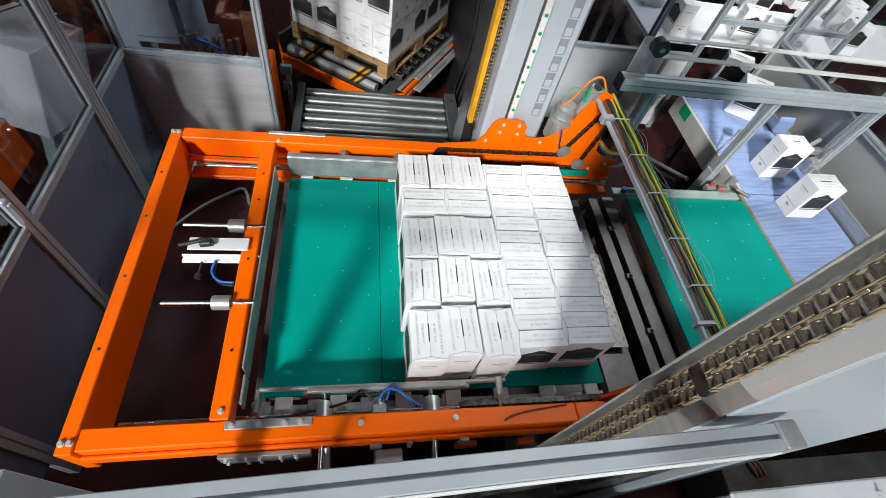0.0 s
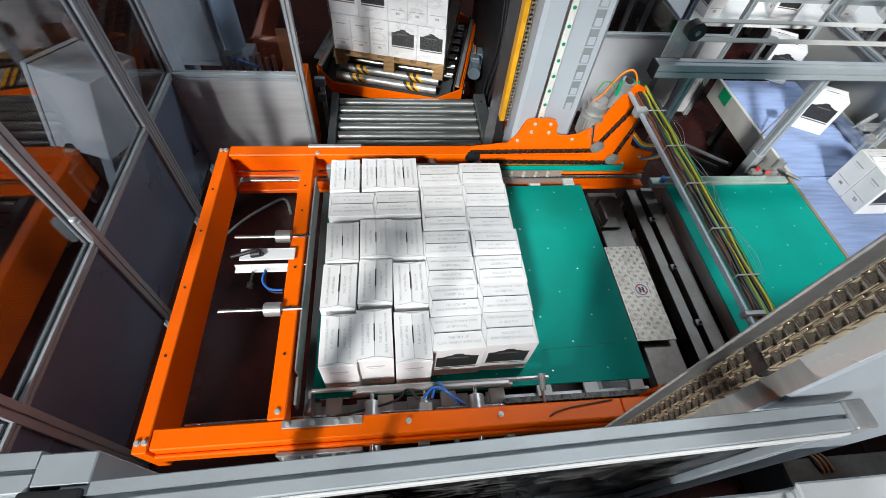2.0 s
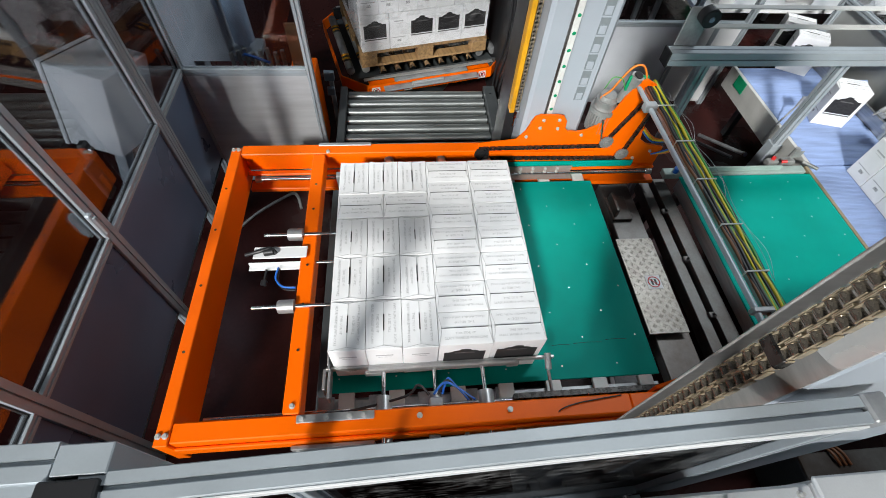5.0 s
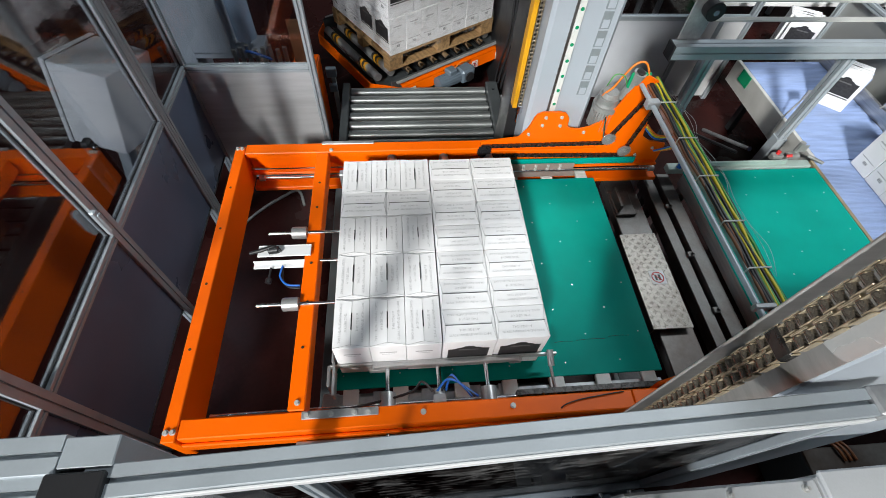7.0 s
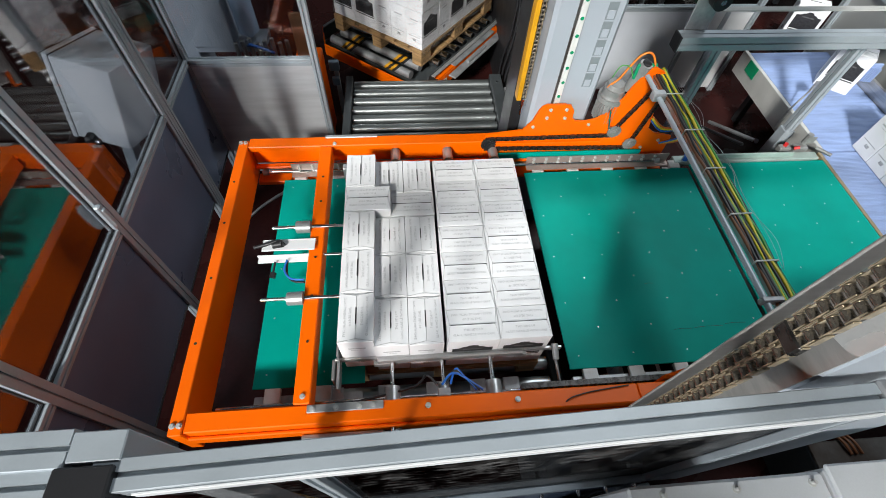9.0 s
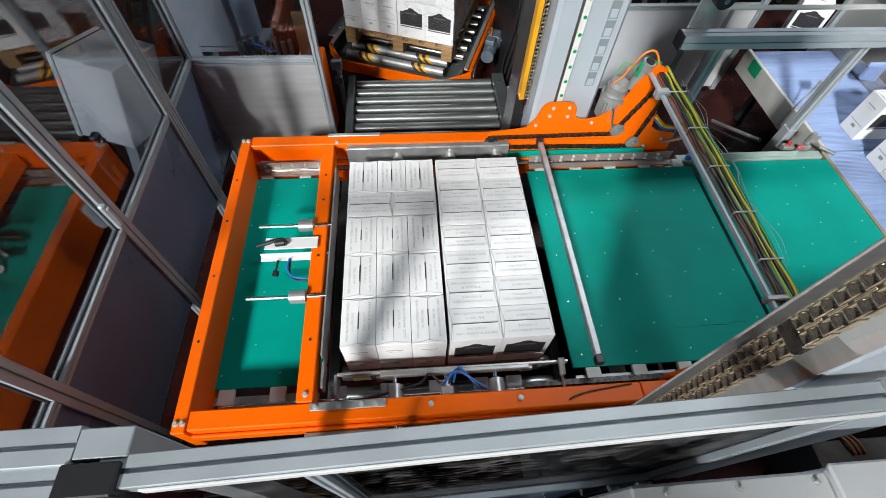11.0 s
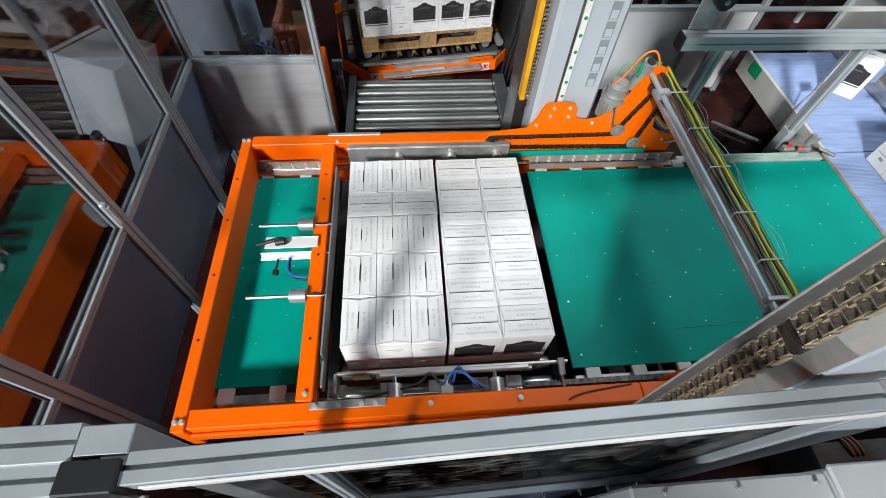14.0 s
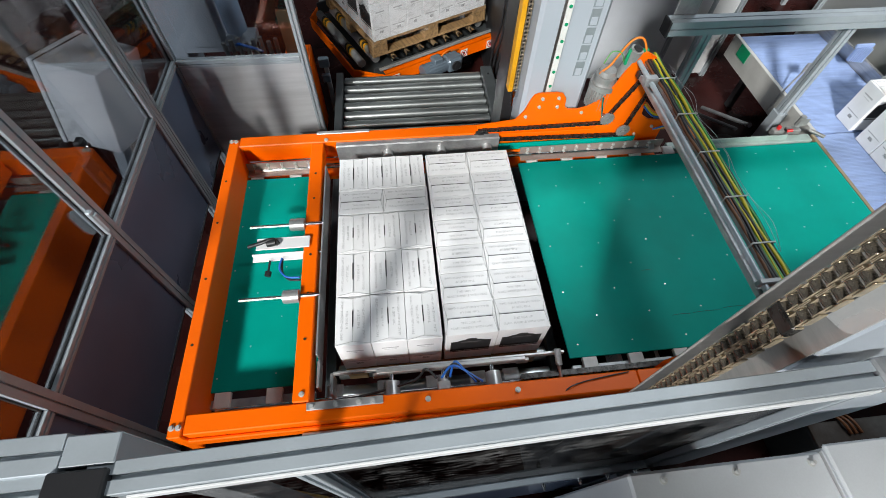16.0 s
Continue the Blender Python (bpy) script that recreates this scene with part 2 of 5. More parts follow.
FZ = -0.70      # floor


# ---- the hall ----
one("floor", blk(N(), -8, 10, -5, 11, FZ - 0.1, FZ), FLOOR, "dark red-brown sealed concrete hall floor", "floor", kind="structure")
HX0, HX1, HY0, HY1, HZ = -8.0, 10.0, -5.0, 11.0, 11.0
one("wall_north", blk(N(), HX0, HX1, HY1, HY1 + 0.2, FZ, HZ), WALLMAT, "plain grey hall wall", "wall", kind="structure")
one("wall_east", blk(N(), HX1, HX1 + 0.2, HY0, HY1, FZ, HZ), WALLMAT, "plain grey hall wall", "wall", kind="structure")
one("wall_west", blk(N(), HX0 - 0.2, HX0, HY0, HY1, FZ, HZ), WALLMAT, "plain grey hall wall", "wall", kind="structure")
# south wall, unseen, its openings cut to shape the sun: a low window to the west, a wide window with a stepped sill, a
# tall window with a transom to the east
AX0, BX0, BX1, SILL, ATOP, BTOP = -4.05, -1.0, 3.0, 3.05, 6.2, 9.6
WY0, WY1 = HY0 - 0.2, HY0
bm = N()
blk(bm, HX0, HX1, WY0, WY1, FZ, 1.1)
blk(bm, -5.0, HX1, WY0, WY1, 1.1, SILL)
blk(bm, HX0, -7.6, WY0, WY1, 1.1, HZ)
blk(bm, -7.6, -5.0, WY0, WY1, 3.0, HZ)
blk(bm, -5.0, AX0, WY0, WY1, SILL, HZ)
blk(bm, AX0, BX0, WY0, WY1, ATOP, HZ)
# sill steps added to shade the near beam and the right plate
blk(bm, -2.25, -1.62, WY0, WY1, SILL, 3.54)
blk(bm, -1.62, BX0, WY0, WY1, SILL, 3.80)
blk(bm, BX0, BX1, WY0, WY1, BTOP, HZ)
blk(bm, BX1, HX1, WY0, WY1, SILL, HZ)
one("wall_south", bm, WALLMAT, "unseen grey hall wall with openings cut to shape the sunlight", "wall", kind="structure")
# opening and mullions added only to house the fill lamp
wnd = thing("added_window_1", "low unseen hall window with slim metal mullions, added for the fill lamp", "window", kind="structure")
for x in (-7.0, -6.3, -5.6):
    part("mullion", blk(N(), x - 0.02, x + 0.02, HY0 - 0.15, HY0 - 0.05, 1.1, 3.0), ALU, wnd)
wnd = thing("added_window_2", "wide unseen hall window without mullions, its sill stepped to cast shade", "window", kind="structure")
part("window_frame", blk(N(), BX0 - 0.04, BX0 + 0.04, HY0 - 0.16, HY0 - 0.04, SILL, ATOP), ALU, wnd)
wnd = thing("added_window_3", "tall unseen hall window with a heavy transom added to cast a band of shade", "window", kind="structure")
# unseen bar, added to throw the dark band across the infeed table
part("transom", blk(N(), BX0 + 0.05, BX1, HY0 - 0.15, HY0 - 0.05, 3.90, 4.06), ALU, wnd)


bm = N()
y = HY0
for x0, x1, s, w in ADDED_SKYLIGHTS:
    blk(bm, HX0, HX1, y, s - 0.8, HZ, HZ + 0.15)
    blk(bm, HX0, x0, s - 0.8, s + 0.8, HZ, HZ + 0.15)
    blk(bm, x1, HX1, s - 0.8, s + 0.8, HZ, HZ + 0.15)
    y = s + 0.8
blk(bm, HX0, HX1, y, HY1, HZ, HZ + 0.15)
one("ceiling", bm, WALLMAT, "plain unseen hall ceiling with openings cut for the added sky lamps", "ceiling", kind="structure")


# ---- guard fences ----
def profile(bm, a, b, w=0.045, h=0.045):
    """A slotted aluminium bar along x, y or z, centred on the line from a to b."""
    a, b = Vector(a), Vector(b)
    ax = max(range(3), key=lambda i: abs((b - a)[i]))
    o = [i for i in range(3) if i != ax]
    u, v, g, d = w / 2, h / 2, 0.0045, 0.009
    quarter = [(g, v - d), (g, v), (u - 0.0015, v), (u, v - 0.0015), (u, g), (u - d, g)]
    loop = quarter + [(x, -y) for x, y in quarter[::-1]] + [(-x, -y) for x, y in quarter] + [(-x, y) for x, y in quarter[::-1]]
    rings = []
    for end in (a, b):
        ring = []
        for p, q in loop:
            c = end.copy()
            c[o[0]] += p
            c[o[1]] += q
            ring.append(bm.verts.new(c))
        rings.append(ring)
    n = len(loop)
    for i in range(n):
        bm.faces.new((rings[0][i], rings[0][(i + 1) % n], rings[1][(i + 1) % n], rings[1][i]))
    bm.faces.new(rings[0][::-1]), bm.faces.new(rings[1])
    return bm


def bar(name, a, b, parent, w=0.045, h=0.045):
    return part(name, profile(N(), a, b, w, h), ALU, parent)


def pane(bounds, material, parent, name="pane"):
    ob = part(name, blk(N(), *bounds), material, parent)
    ob.visible_shadow = False
    return ob


XL, YB, SASH, TOP = -1.60, 1.46, 0.36, 1.45
left_fence = thing("guard_fence", "aluminium guard fence with smoked panes over grey lower panels", "guard fence", group="guard fences")
for y, w in ((YB, 0.045), (0.968, 0.052), (0.912, 0.052), (0.08, 0.072), (-0.752, 0.072)):
    bar("post", (XL, y, FZ), (XL, y, 2.2), left_fence, 0.05, w)
for y0, y1 in ((0.995, YB - 0.024), (0.117, 0.885), (-0.715, 0.043), (-1.15, -0.789)):
    bar("sash", (XL, y0, SASH), (XL, y1, SASH), left_fence)
    part("lower_panel", blk(N(), XL - 0.012, XL + 0.008, y0, y1, -0.42, SASH - 0.025), PANEL, left_fence)
    part("panel_edge", blk(N(), XL - 0.016, XL + 0.014, y0, y1, -0.435, -0.421, 0.002), DARKFRAME, left_fence)
    pane((XL - 0.003, XL + 0.003, y0, y1, SASH + 0.025, 2.15), DARKPANE, left_fence)
    part("gasket", blk(N(), XL - 0.006, XL + 0.006, y0, y1, SASH + 0.0235, SASH + 0.03), BLACK, left_fence)
    for y in (y0 + 0.003, y1 - 0.003):
        part("gasket", blk(N(), XL - 0.006, XL + 0.006, y - 0.003, y + 0.003, SASH + 0.03, 2.15), BLACK, left_fence)
    bar("top_rail", (XL, y0, 2.175), (XL, y1, 2.175), left_fence)
switch = part("door_switch", blk(blk(N(), XL - 0.06, XL - 0.02, 0.345, 0.40, 0.60, 0.70, 0.01), XL - 0.05, XL - 0.025, 0.28, 0.36, 0.40, 0.62, 0.006), BLACK, left_fence, "black door switch bracket")
part("switch_plate", blk(N(), XL - 0.024, XL - 0.018, 0.30, 0.33, 0.44, 0.54, 0.002), CHROME, switch)
part("switch_knob", cyl(N(), (XL - 0.019, 0.372, 0.66), (XL - 0.008, 0.372, 0.66), 0.014, 14), CHROME, switch)
part("handle", blk(blk(N(), XL + 0.023, XL + 0.05, 0.02, 0.05, 0.42, 0.58, 0.006), XL + 0.05, XL + 0.06, 0.023, 0.047, 0.44, 0.56, 0.004), ALU, left_fence, "slim aluminium door handle")

back_fence = thing("guard_fence", "aluminium guard fence with clear pane over grey sheet panel", "guard fence", group="guard fences")
bar("post", (-0.745, YB, FZ), (-0.745, YB, 2.2), back_fence)
bar("sash", (XL + 0.03, YB, SASH - 0.01), (-0.77, YB, SASH - 0.01), back_fence, 0.045, 0.05)
part("lower_panel", blk(N(), XL + 0.023, -0.768, YB - 0.006, YB + 0.014, FZ + 0.06, SASH - 0.03), BACKSHEET, back_fence)
bar("bottom_rail", (XL + 0.03, YB, FZ + 0.035), (-0.77, YB, FZ + 0.035), back_fence)
pane((XL + 0.023, -0.768, YB - 0.003, YB + 0.003, SASH + 0.02, 2.15), PANE, back_fence)
bar("top_rail", (XL + 0.03, YB, 2.175), (-0.77, YB, 2.175), back_fence)

# near fence, in front of the camera's feet
YN = -1.211
near_fence = thing("guard_fence", "aluminium guard fence with scratched clear panes and slotted top rail", "guard fence", (0, 0, 0), "guard fences")
bar("top_rail", (-0.662, YN, 1.40), (0.70, YN, 1.40), near_fence, 0.05, 0.05)
part("pane_strip", blk(N(), -0.60, 0.70, YN - 0.030, YN - 0.0255, 1.385, 1.412, 0.001), WHITEPAINT, near_fence, "bright pane clamping strip")
bar("post", (0.722, YN, FZ), (0.722, YN, 1.425), near_fence, 0.04, 0.045)
bar("post", (-0.345, YN - 0.01, FZ), (-0.345, YN - 0.01, 1.36), near_fence, 0.03, 0.03)
bar("middle_rail", (-0.66, YN - 0.006, 0.335), (0.70, YN - 0.006, 0.335), near_fence, 0.045, 0.05)
pane((-0.328, 0.70, YN - 0.003, YN + 0.003, 0.362, 1.36), SCRATCHED, near_fence)
pane((-0.66, -0.362, YN - 0.003, YN + 0.003, 0.362, 1.36), CLEARER, near_fence)
part("lower_panel", blk(N(), -0.66, 0.70, YN - 0.014, YN + 0.006, FZ + 0.05, 0.308), PANEL, near_fence)
part("corner_joint", blk(N(), 0.70, 0.748, YN - 0.026, YN + 0.028, 1.37, 1.432, 0.004), GALV, near_fence)
for x in (0.30, 0.44, 0.55, 0.66):
    part("pane_bolt", cyl(cyl(N(), (x, YN - 0.03, 0.335), (x, YN - 0.042, 0.335), 0.009, 8), (x, YN - 0.042, 0.335), (x, YN - 0.052, 0.335), 0.005, 6), CHROME, near_fence)
part("foot_bracket", blk(blk(N(), 0.60, 0.74, YN - 0.10, YN - 0.03, 0.29, 0.296, 0.002), 0.60, 0.606, YN - 0.10, YN - 0.03, 0.18, 0.29, 0.002), ALU, near_fence)
near_fence.matrix_basis = pose(0, YN, 0, 0, 0, 1.52) @ pose(0, -YN, 0)
near_left = thing("guard_fence", "aluminium guard fence with wide top rail over dark panes", "guard fence", group="guard fences")
bar("top_rail", (-1.62, YN + 0.028, 1.40), (-0.708, YN + 0.028, 1.40), near_left, 0.06, 0.055)
bar("lower_top_rail", (-1.62, YN - 0.024, 1.395), (-0.70, YN - 0.024, 1.395), near_left, 0.05, 0.04)
part("post", blk(N(), -0.705, -0.62, YN + 0.004, YN + 0.052, FZ, 1.4295, 0.002), ALU, near_left)
part("cover_strip", blk(N(), -0.716, -0.625, YN - 0.052, YN - 0.002, 1.345, 1.436, 0.003), BLACK, near_left, "black rubber cover over the rail joint")
boltb = mesh_of("bolt", cyl(cyl(N(), (0, 0, 0), (0, -0.012, 0), 0.009, 8), (0, -0.012, 0), (0, -0.02, 0), 0.006, 6), ZINC)
for i in range(4):
    p = part("bolt", boltb, ZINC, near_left)
    p.location = (-0.70 + i * 0.024, YN - 0.048, 1.335)


# ---- gantry columns ----
SLOTGREY = mat("pale_grey_cover", (0.30, 0.34, 0.36), 0.38, 0.3, 0.05)
far_col = thing("lift_column", "light grey steel lifting column with guide rail and green plugs", "lift column", group="lift columns")
part("mast", blk(N(), 0.655, 1.045, 0.905, 1.30, FZ, 4.2, 0.022), COLUMN, far_col)
part("guide_rail", blk(N(), 0.787, 0.821, 0.885, 0.905, -0.1, 4.2, 0.003), WHITEPAD, far_col)
part("guide_slot", blk(N(), 0.774, 0.786, 0.895, 0.905, -0.1, 4.2), PITSTEEL, far_col, "brown-stained guide slot")
dot = mesh_of("plug", cyl(N(), (0, 0, 0), (0, -0.003, 0), 0.010, 12), GREENDOT)
for i in range(36):
    p = part("plug", dot, GREENDOT, far_col)
    p.location = (0.804, 0.8855, 0.37 + i * 0.098)
bm = N()
blk(bm, 0.0, 0.055, -0.003, 0.0, 0.0, 0.095, 0.001)
blk(bm, 0.008, 0.047, -0.006, -0.003, 0.006, 0.052, 0.002)
for f in bm.faces:
    f.material_index = 1 if f.calc_center_median().y < -0.0031 else 0
slot = mesh_of("slot_cover", bm, SLOTGREY, COLUMN)
for i in range(26):
    p = part("slot_cover", slot, SLOTGREY, far_col)
    p.location = (0.935, 0.905, 0.52 + i * 0.105)
part("base_plate", blk(N(), 0.60, 1.10, 0.86, 1.35, FZ, FZ + 0.02, 0.004), DARKFRAME, far_col)
guard = one("chain_guard", blk(N(), 0.576, 0.606, 0.99, 1.06, 0.355, 4.0, 0.003), YELLOW, "yellow painted sheet guard beside the lifting chain", "chain guard")
one("backing_channel", blk(N(), 0.575, 0.65, 1.065, 1.30, FZ, 4.2, 0.004), BLACK, "dark steel channel beside the lifting column", "channel", kind="structure")


def chain_meshes(pitch, r, w):
    """Roller, pin, inner and outer plate of a chain along z whose axles lie along x."""
    inner, outer = N(), N()
    blk(inner, -0.0015, 0.0015, -r * 0.85, r * 0.85, -pitch * 0.32, pitch * 1.32, 0.0012)
    blk(outer, -0.0014, 0.0014, -r * 0.85, r * 0.85, pitch * 0.72, pitch * 2.28, 0.0010)
    return (mesh_of("roller", cyl(N(), (-w / 2, 0, 0), (w / 2, 0, 0), r, 12), BARREL), mesh_of("pin", cyl(N(), (-w * 0.8, 0, 0), (w * 0.8, 0, 0), r * 0.42, 8), CHAIN),
            mesh_of("inner_plate", inner, CHAIN), mesh_of("outer_plate", outer, CHAIN))


def chain_links(chain, meshes, count, pitch, w, x, y, z, along_y, pins):
    """Links of two pitches each, one above the other."""
    roller, pin, inner, outer = meshes
    turn = radians(90) if along_y else 0.0

    def put(name, me, m_, off, zz):
        p = part(name, me, m_, chain)
        p.location = (x, y + off, zz) if along_y else (x + off, y, zz)
        p.rotation_euler = (0, 0, turn)

    for i in range(count):
        z0 = z + i * 2 * pitch
        for k in (0, 1):
            put("roller", roller, BARREL, 0, z0 + k * pitch)
            if pins:
                put("pin", pin, CHAIN, 0, z0 + k * pitch)
        for s_ in (-1, 1):
            put("inner_plate", inner, CHAIN, s_ * (w / 2 + 0.0005), z0)
            put("outer_plate", outer, CHAIN, s_ * (w / 2 + 0.0045), z0)


lift_chain = thing("lifting_chain", "oily steel roller chain beside the far lifting column", "chain", group="lifting chains")
chain_links(lift_chain, chain_meshes(0.0254, 0.0078, 0.016), 68, 0.0254, 0.016, 0.632, 1.03, 0.34, False, False)
part("tensioner", blk(cyl(cyl(N(), (0.63, 1.03, 0.22), (0.63, 1.03, 0.34), 0.012), (0.63, 1.03, 0.29), (0.63, 1.03, 0.31), 0.02, 6), 0.61, 0.65, 1.0, 1.06, 0.30, 0.36, 0.004), CHROME, lift_chain)

near_col = thing("lift_column", "light grey steel lifting column close by the fence", "lift column", group="lift columns")
# mast's unseen right side is widened to deepen the shade on the plate
part("mast", blk(N(), 0.612, 1.38, -1.146, -1.028, FZ, 4.2, 0.012), COLUMN, near_col)
part("chain_channel", blk(blk(N(), 0.6055, 0.6105, -1.144, -1.029, FZ, 4.2), 0.5555, 0.6105, -1.0275, -1.0215, FZ, 4.2, 0.002), BRIGHTSHEET, near_col, "polished sheet channel behind the chain")
cover_ = N()
prof_ = [(-1.100, 1.493), (-1.124, 1.501), (-1.138, 1.509), (-1.1455, 1.519), (-1.1455, 4.2), (-1.100, 4.2)]
rings_ = [[cover_.verts.new((x, y, z)) for y, z in prof_] for x in (0.599, 0.604)]
cover_.faces.new(rings_[0]), cover_.faces.new(rings_[1][::-1])
for k in range(6):
    cover_.faces.new((rings_[0][k], rings_[1][k], rings_[1][(k + 1) % 6], rings_[0][(k + 1) % 6]))
part("white_cover", cover_, COVERSHEET, near_col, "bright sheet cover with a cut lower corner")
near_chain = thing("lifting_chain", "heavy oily duplex roller chain on the near lifting column", "chain", group="lifting chains")
heavy = chain_meshes(0.0282, 0.0095, 0.0191)
for strand in (0, 1):
    chain_links(near_chain, heavy, 50, 0.0282, 0.0191, 0.5555, -1.068 - strand * 0.0304, 0.68, True, True)
part("joining_link", blk(N(), 0.544, 0.568, -1.1145, -1.053, 1.436, 1.476, 0.005), CHAINDARK, near_chain, "black joining link")


# ---- pallet roller conveyor and the pallet under the lifting frame ----
RZ = -0.20
conveyor = thing("roller_conveyor", "dark grey pallet roller conveyor with worn steel rollers", "roller conveyor")
for x0, x1 in ((-0.635, -0.575), (0.60, 0.70)):
    part("side_beam", blk(N(), x0, x1, 1.02, 2.02, RZ - 0.13, RZ + 0.03, 0.006), DARKFRAME, conveyor)
roll = cyl(cyl(N(), (-0.565, 0, 0), (0.59, 0, 0), 0.038, 20), (-0.59, 0, 0), (0.61, 0, 0), 0.012, 8)
roll = mesh_of("roller", roll, ROLLER)
for i in range(9):
    p = part("roller", roll, ROLLER, conveyor)
    p.location = (0, 1.97 - i * 0.108, RZ - 0.038)
    p.rotation_euler = (i * 0.7, 0, 0)
for x in (-0.605, 0.65):
    for y in (1.10, 1.92):
        part("leg", blk(N(), x - 0.03, x + 0.03, y - 0.03, y + 0.03, FZ, RZ - 0.13, 0.004), DARKFRAME, conveyor)
bm = N()
for y in (1.45, 1.9):
    cyl(bm, (0.65, y, RZ + 0.03), (0.65, y, RZ + 0.035), 0.009, 8)
part("bolt_row", bm, CHROME, conveyor)
part("gear_case", blk(N(), 0.705, 0.79, 1.75, 1.88, RZ - 0.1, RZ + 0.0, 0.01), GALV, conveyor)

under = thing("roller_conveyor", "dark pallet roller conveyor under the lifting frame", "roller conveyor")
for x0, x1 in ((-0.635, -0.575), (0.60, 0.66)):
    part("side_beam", blk(N(), x0, x1, -0.75, 1.0, RZ - 0.13, RZ + 0.0, 0.006), DARKFRAME, under)
for i in range(15):
    p = part("roller", roll, ROLLER, under)
    p.location = (0, 0.95 - i * 0.115, RZ - 0.04)
for x in (-0.605, 0.63):
    for y in (-0.7, 0.85):
        part("leg", blk(N(), x - 0.03, x + 0.03, y - 0.03, y + 0.03, FZ, RZ - 0.13, 0.004), DARKFRAME, under)


def pallet_parts(root, z0):
    """Block pallet, 1.0 by 1.2 m and 0.144 m high, on z0."""
    for i in range(3):
        part("bottom_board", blk(N(), -0.5 + i * 0.45, -0.4 + i * 0.45, -0.6, 0.6, z0, z0 + 0.022, 0.002), WOOD, root)
        for j in range(3):
            part("block", blk(N(), -0.5 + i * 0.45, -0.4 + i * 0.45, -0.6 + j * 0.5275, -0.455 + j * 0.5275, z0 + 0.022, z0 + 0.100, 0.003), WOOD, root)
    for j in range(3):
        part("stringer_board", blk(N(), -0.5, 0.5, -0.6 + j * 0.5275, -0.455 + j * 0.5275, z0 + 0.100, z0 + 0.122, 0.002), WOOD, root)
    for i in range(7):
        part("deck_board", blk(N(), -0.5 + i * 0.15, -0.4 + i * 0.15, -0.6, 0.6, z0 + 0.122, z0 + 0.144, 0.002), WOOD, root)


pallet = thing("pallet", "pale wooden block pallet on the roller conveyor", "pallet", (0, 0, 0), "pallets")
pallet_parts(pallet, RZ)


# ---- lifting frame (moves up and down) ----
head = thing("layer_palletiser", "orange painted lifting head of a layer palletiser with clamps", "palletiser")


def beams(name, *blocks):
    for b_ in blocks:
        part(name, blk(N(), *b_), ORANGE, head)


beams("side_beam", (-1.192, -1.134, -0.905, 0.845, -0.045, 0.205, 0.004))
beams("near_beam", (-1.132, 0.86, -0.895, -0.812, 0.11, 0.20, 0.005), (-1.132, 0.86, -0.912, -0.897, 0.065, 0.140, 0.004), (-1.132, 1.60, -0.83, -0.79, -0.03, 0.108, 0.004), (0.862, 1.62, -0.895, -0.812, 0.02, 0.20, 0.005))
beams("far_beam", (-1.132, 0.40, 0.785, 0.868, 0.162, 0.20, 0.004), (-1.132, 1.62, 0.82, 0.868, 0.03, 0.158, 0.004), (-1.132, 1.62, 0.765, 0.80, 0.028, 0.046, 0.003), (-1.132, 1.64, 0.72, 0.80, -0.075, -0.045, 0.003))
bm = N()
blk(bm, -0.69, -0.615, -0.808, 0.78, 0.10, 0.202, 0.005)
part("cross_beam", bm, ORANGE, head)
# arm plate on the far side
outline = [(0.36, 0.03), (1.63, 0.03), (1.63, 0.19), (1.50, 0.22), (1.44, 0.26), (1.38, 0.62), (1.36, 0.68), (1.30, 0.71), (1.24, 0.69), (1.18, 0.50), (1.12, 0.39),
           (1.05, 0.345), (0.985, 0.33), (0.93, 0.335), (0.90, 0.36), (0.895, 0.42), (0.87, 0.455), (0.83, 0.465), (0.72, 0.465), (0.69, 0.45), (0.675, 0.42), (0.65, 0.34), (0.60, 0.27), (0.36, 0.24)]
part("arm_plate", prism_y(N(), outline, 0.803, 0.818), ORANGE, head)
part("arm_rib", blk(N(), 0.40, 1.14, 0.785, 0.802, 0.165, 0.18, 0.002), ORANGE, head)
outline2 = [(1.27, 0.03), (1.63, 0.03), (1.63, 0.20), (1.38, 0.62), (1.36, 0.70), (1.24, 0.70), (1.18, 0.50), (1.10, 0.36), (1.0, 0.20), (1.0, 0.03)]
part("arm_plate", prism_y(N(), outline2, -0.80, -0.785), ORANGE, head)
boltm = mesh_of("bolt", cyl(cyl(N(), (0, 0, 0), (0, -0.004, 0), 0.011, 12), (0, -0.004, 0), (0, -0.012, 0), 0.008, 6), ZINC)
for x, z in ((0.745, 0.43), (0.845, 0.43), (0.735, 0.37), (0.85, 0.365), (0.66, 0.30), (1.02, 0.31), (1.30, 0.10), (1.45, 0.10), (1.55, 0.16)):
    p = part("bolt", boltm, ZINC, head)
    p.location = (x, 0.803, z)
topbolt = mesh_of("bolt", cyl(cyl(N(), (0, 0, 0), (0, 0, 0.004), 0.013, 12), (0, 0, 0.004), (0, 0, 0.012), 0.009, 6), ZINC)
for x, y, z in ((-1.177, -0.865, 0.205), (-1.149, -0.865, 0.205), (-1.177, 0.822, 0.205), (-1.149, 0.822, 0.205), (-0.65, -0.775, 0.202), (-0.60, -0.835, 0.213), (-0.50, -0.835, 0.213), (-0.40, -0.835, 0.213), (-0.34, -0.835, 0.213), (-0.60, 0.80, 0.20)):
    p = part("bolt", topbolt, ZINC, head)
    p.location = (x, y, z)
hole = mesh_of("hole_plug", cyl(N(), (0, 0, 0), (0, 0, 0.0012), 0.007, 10), BLACK)
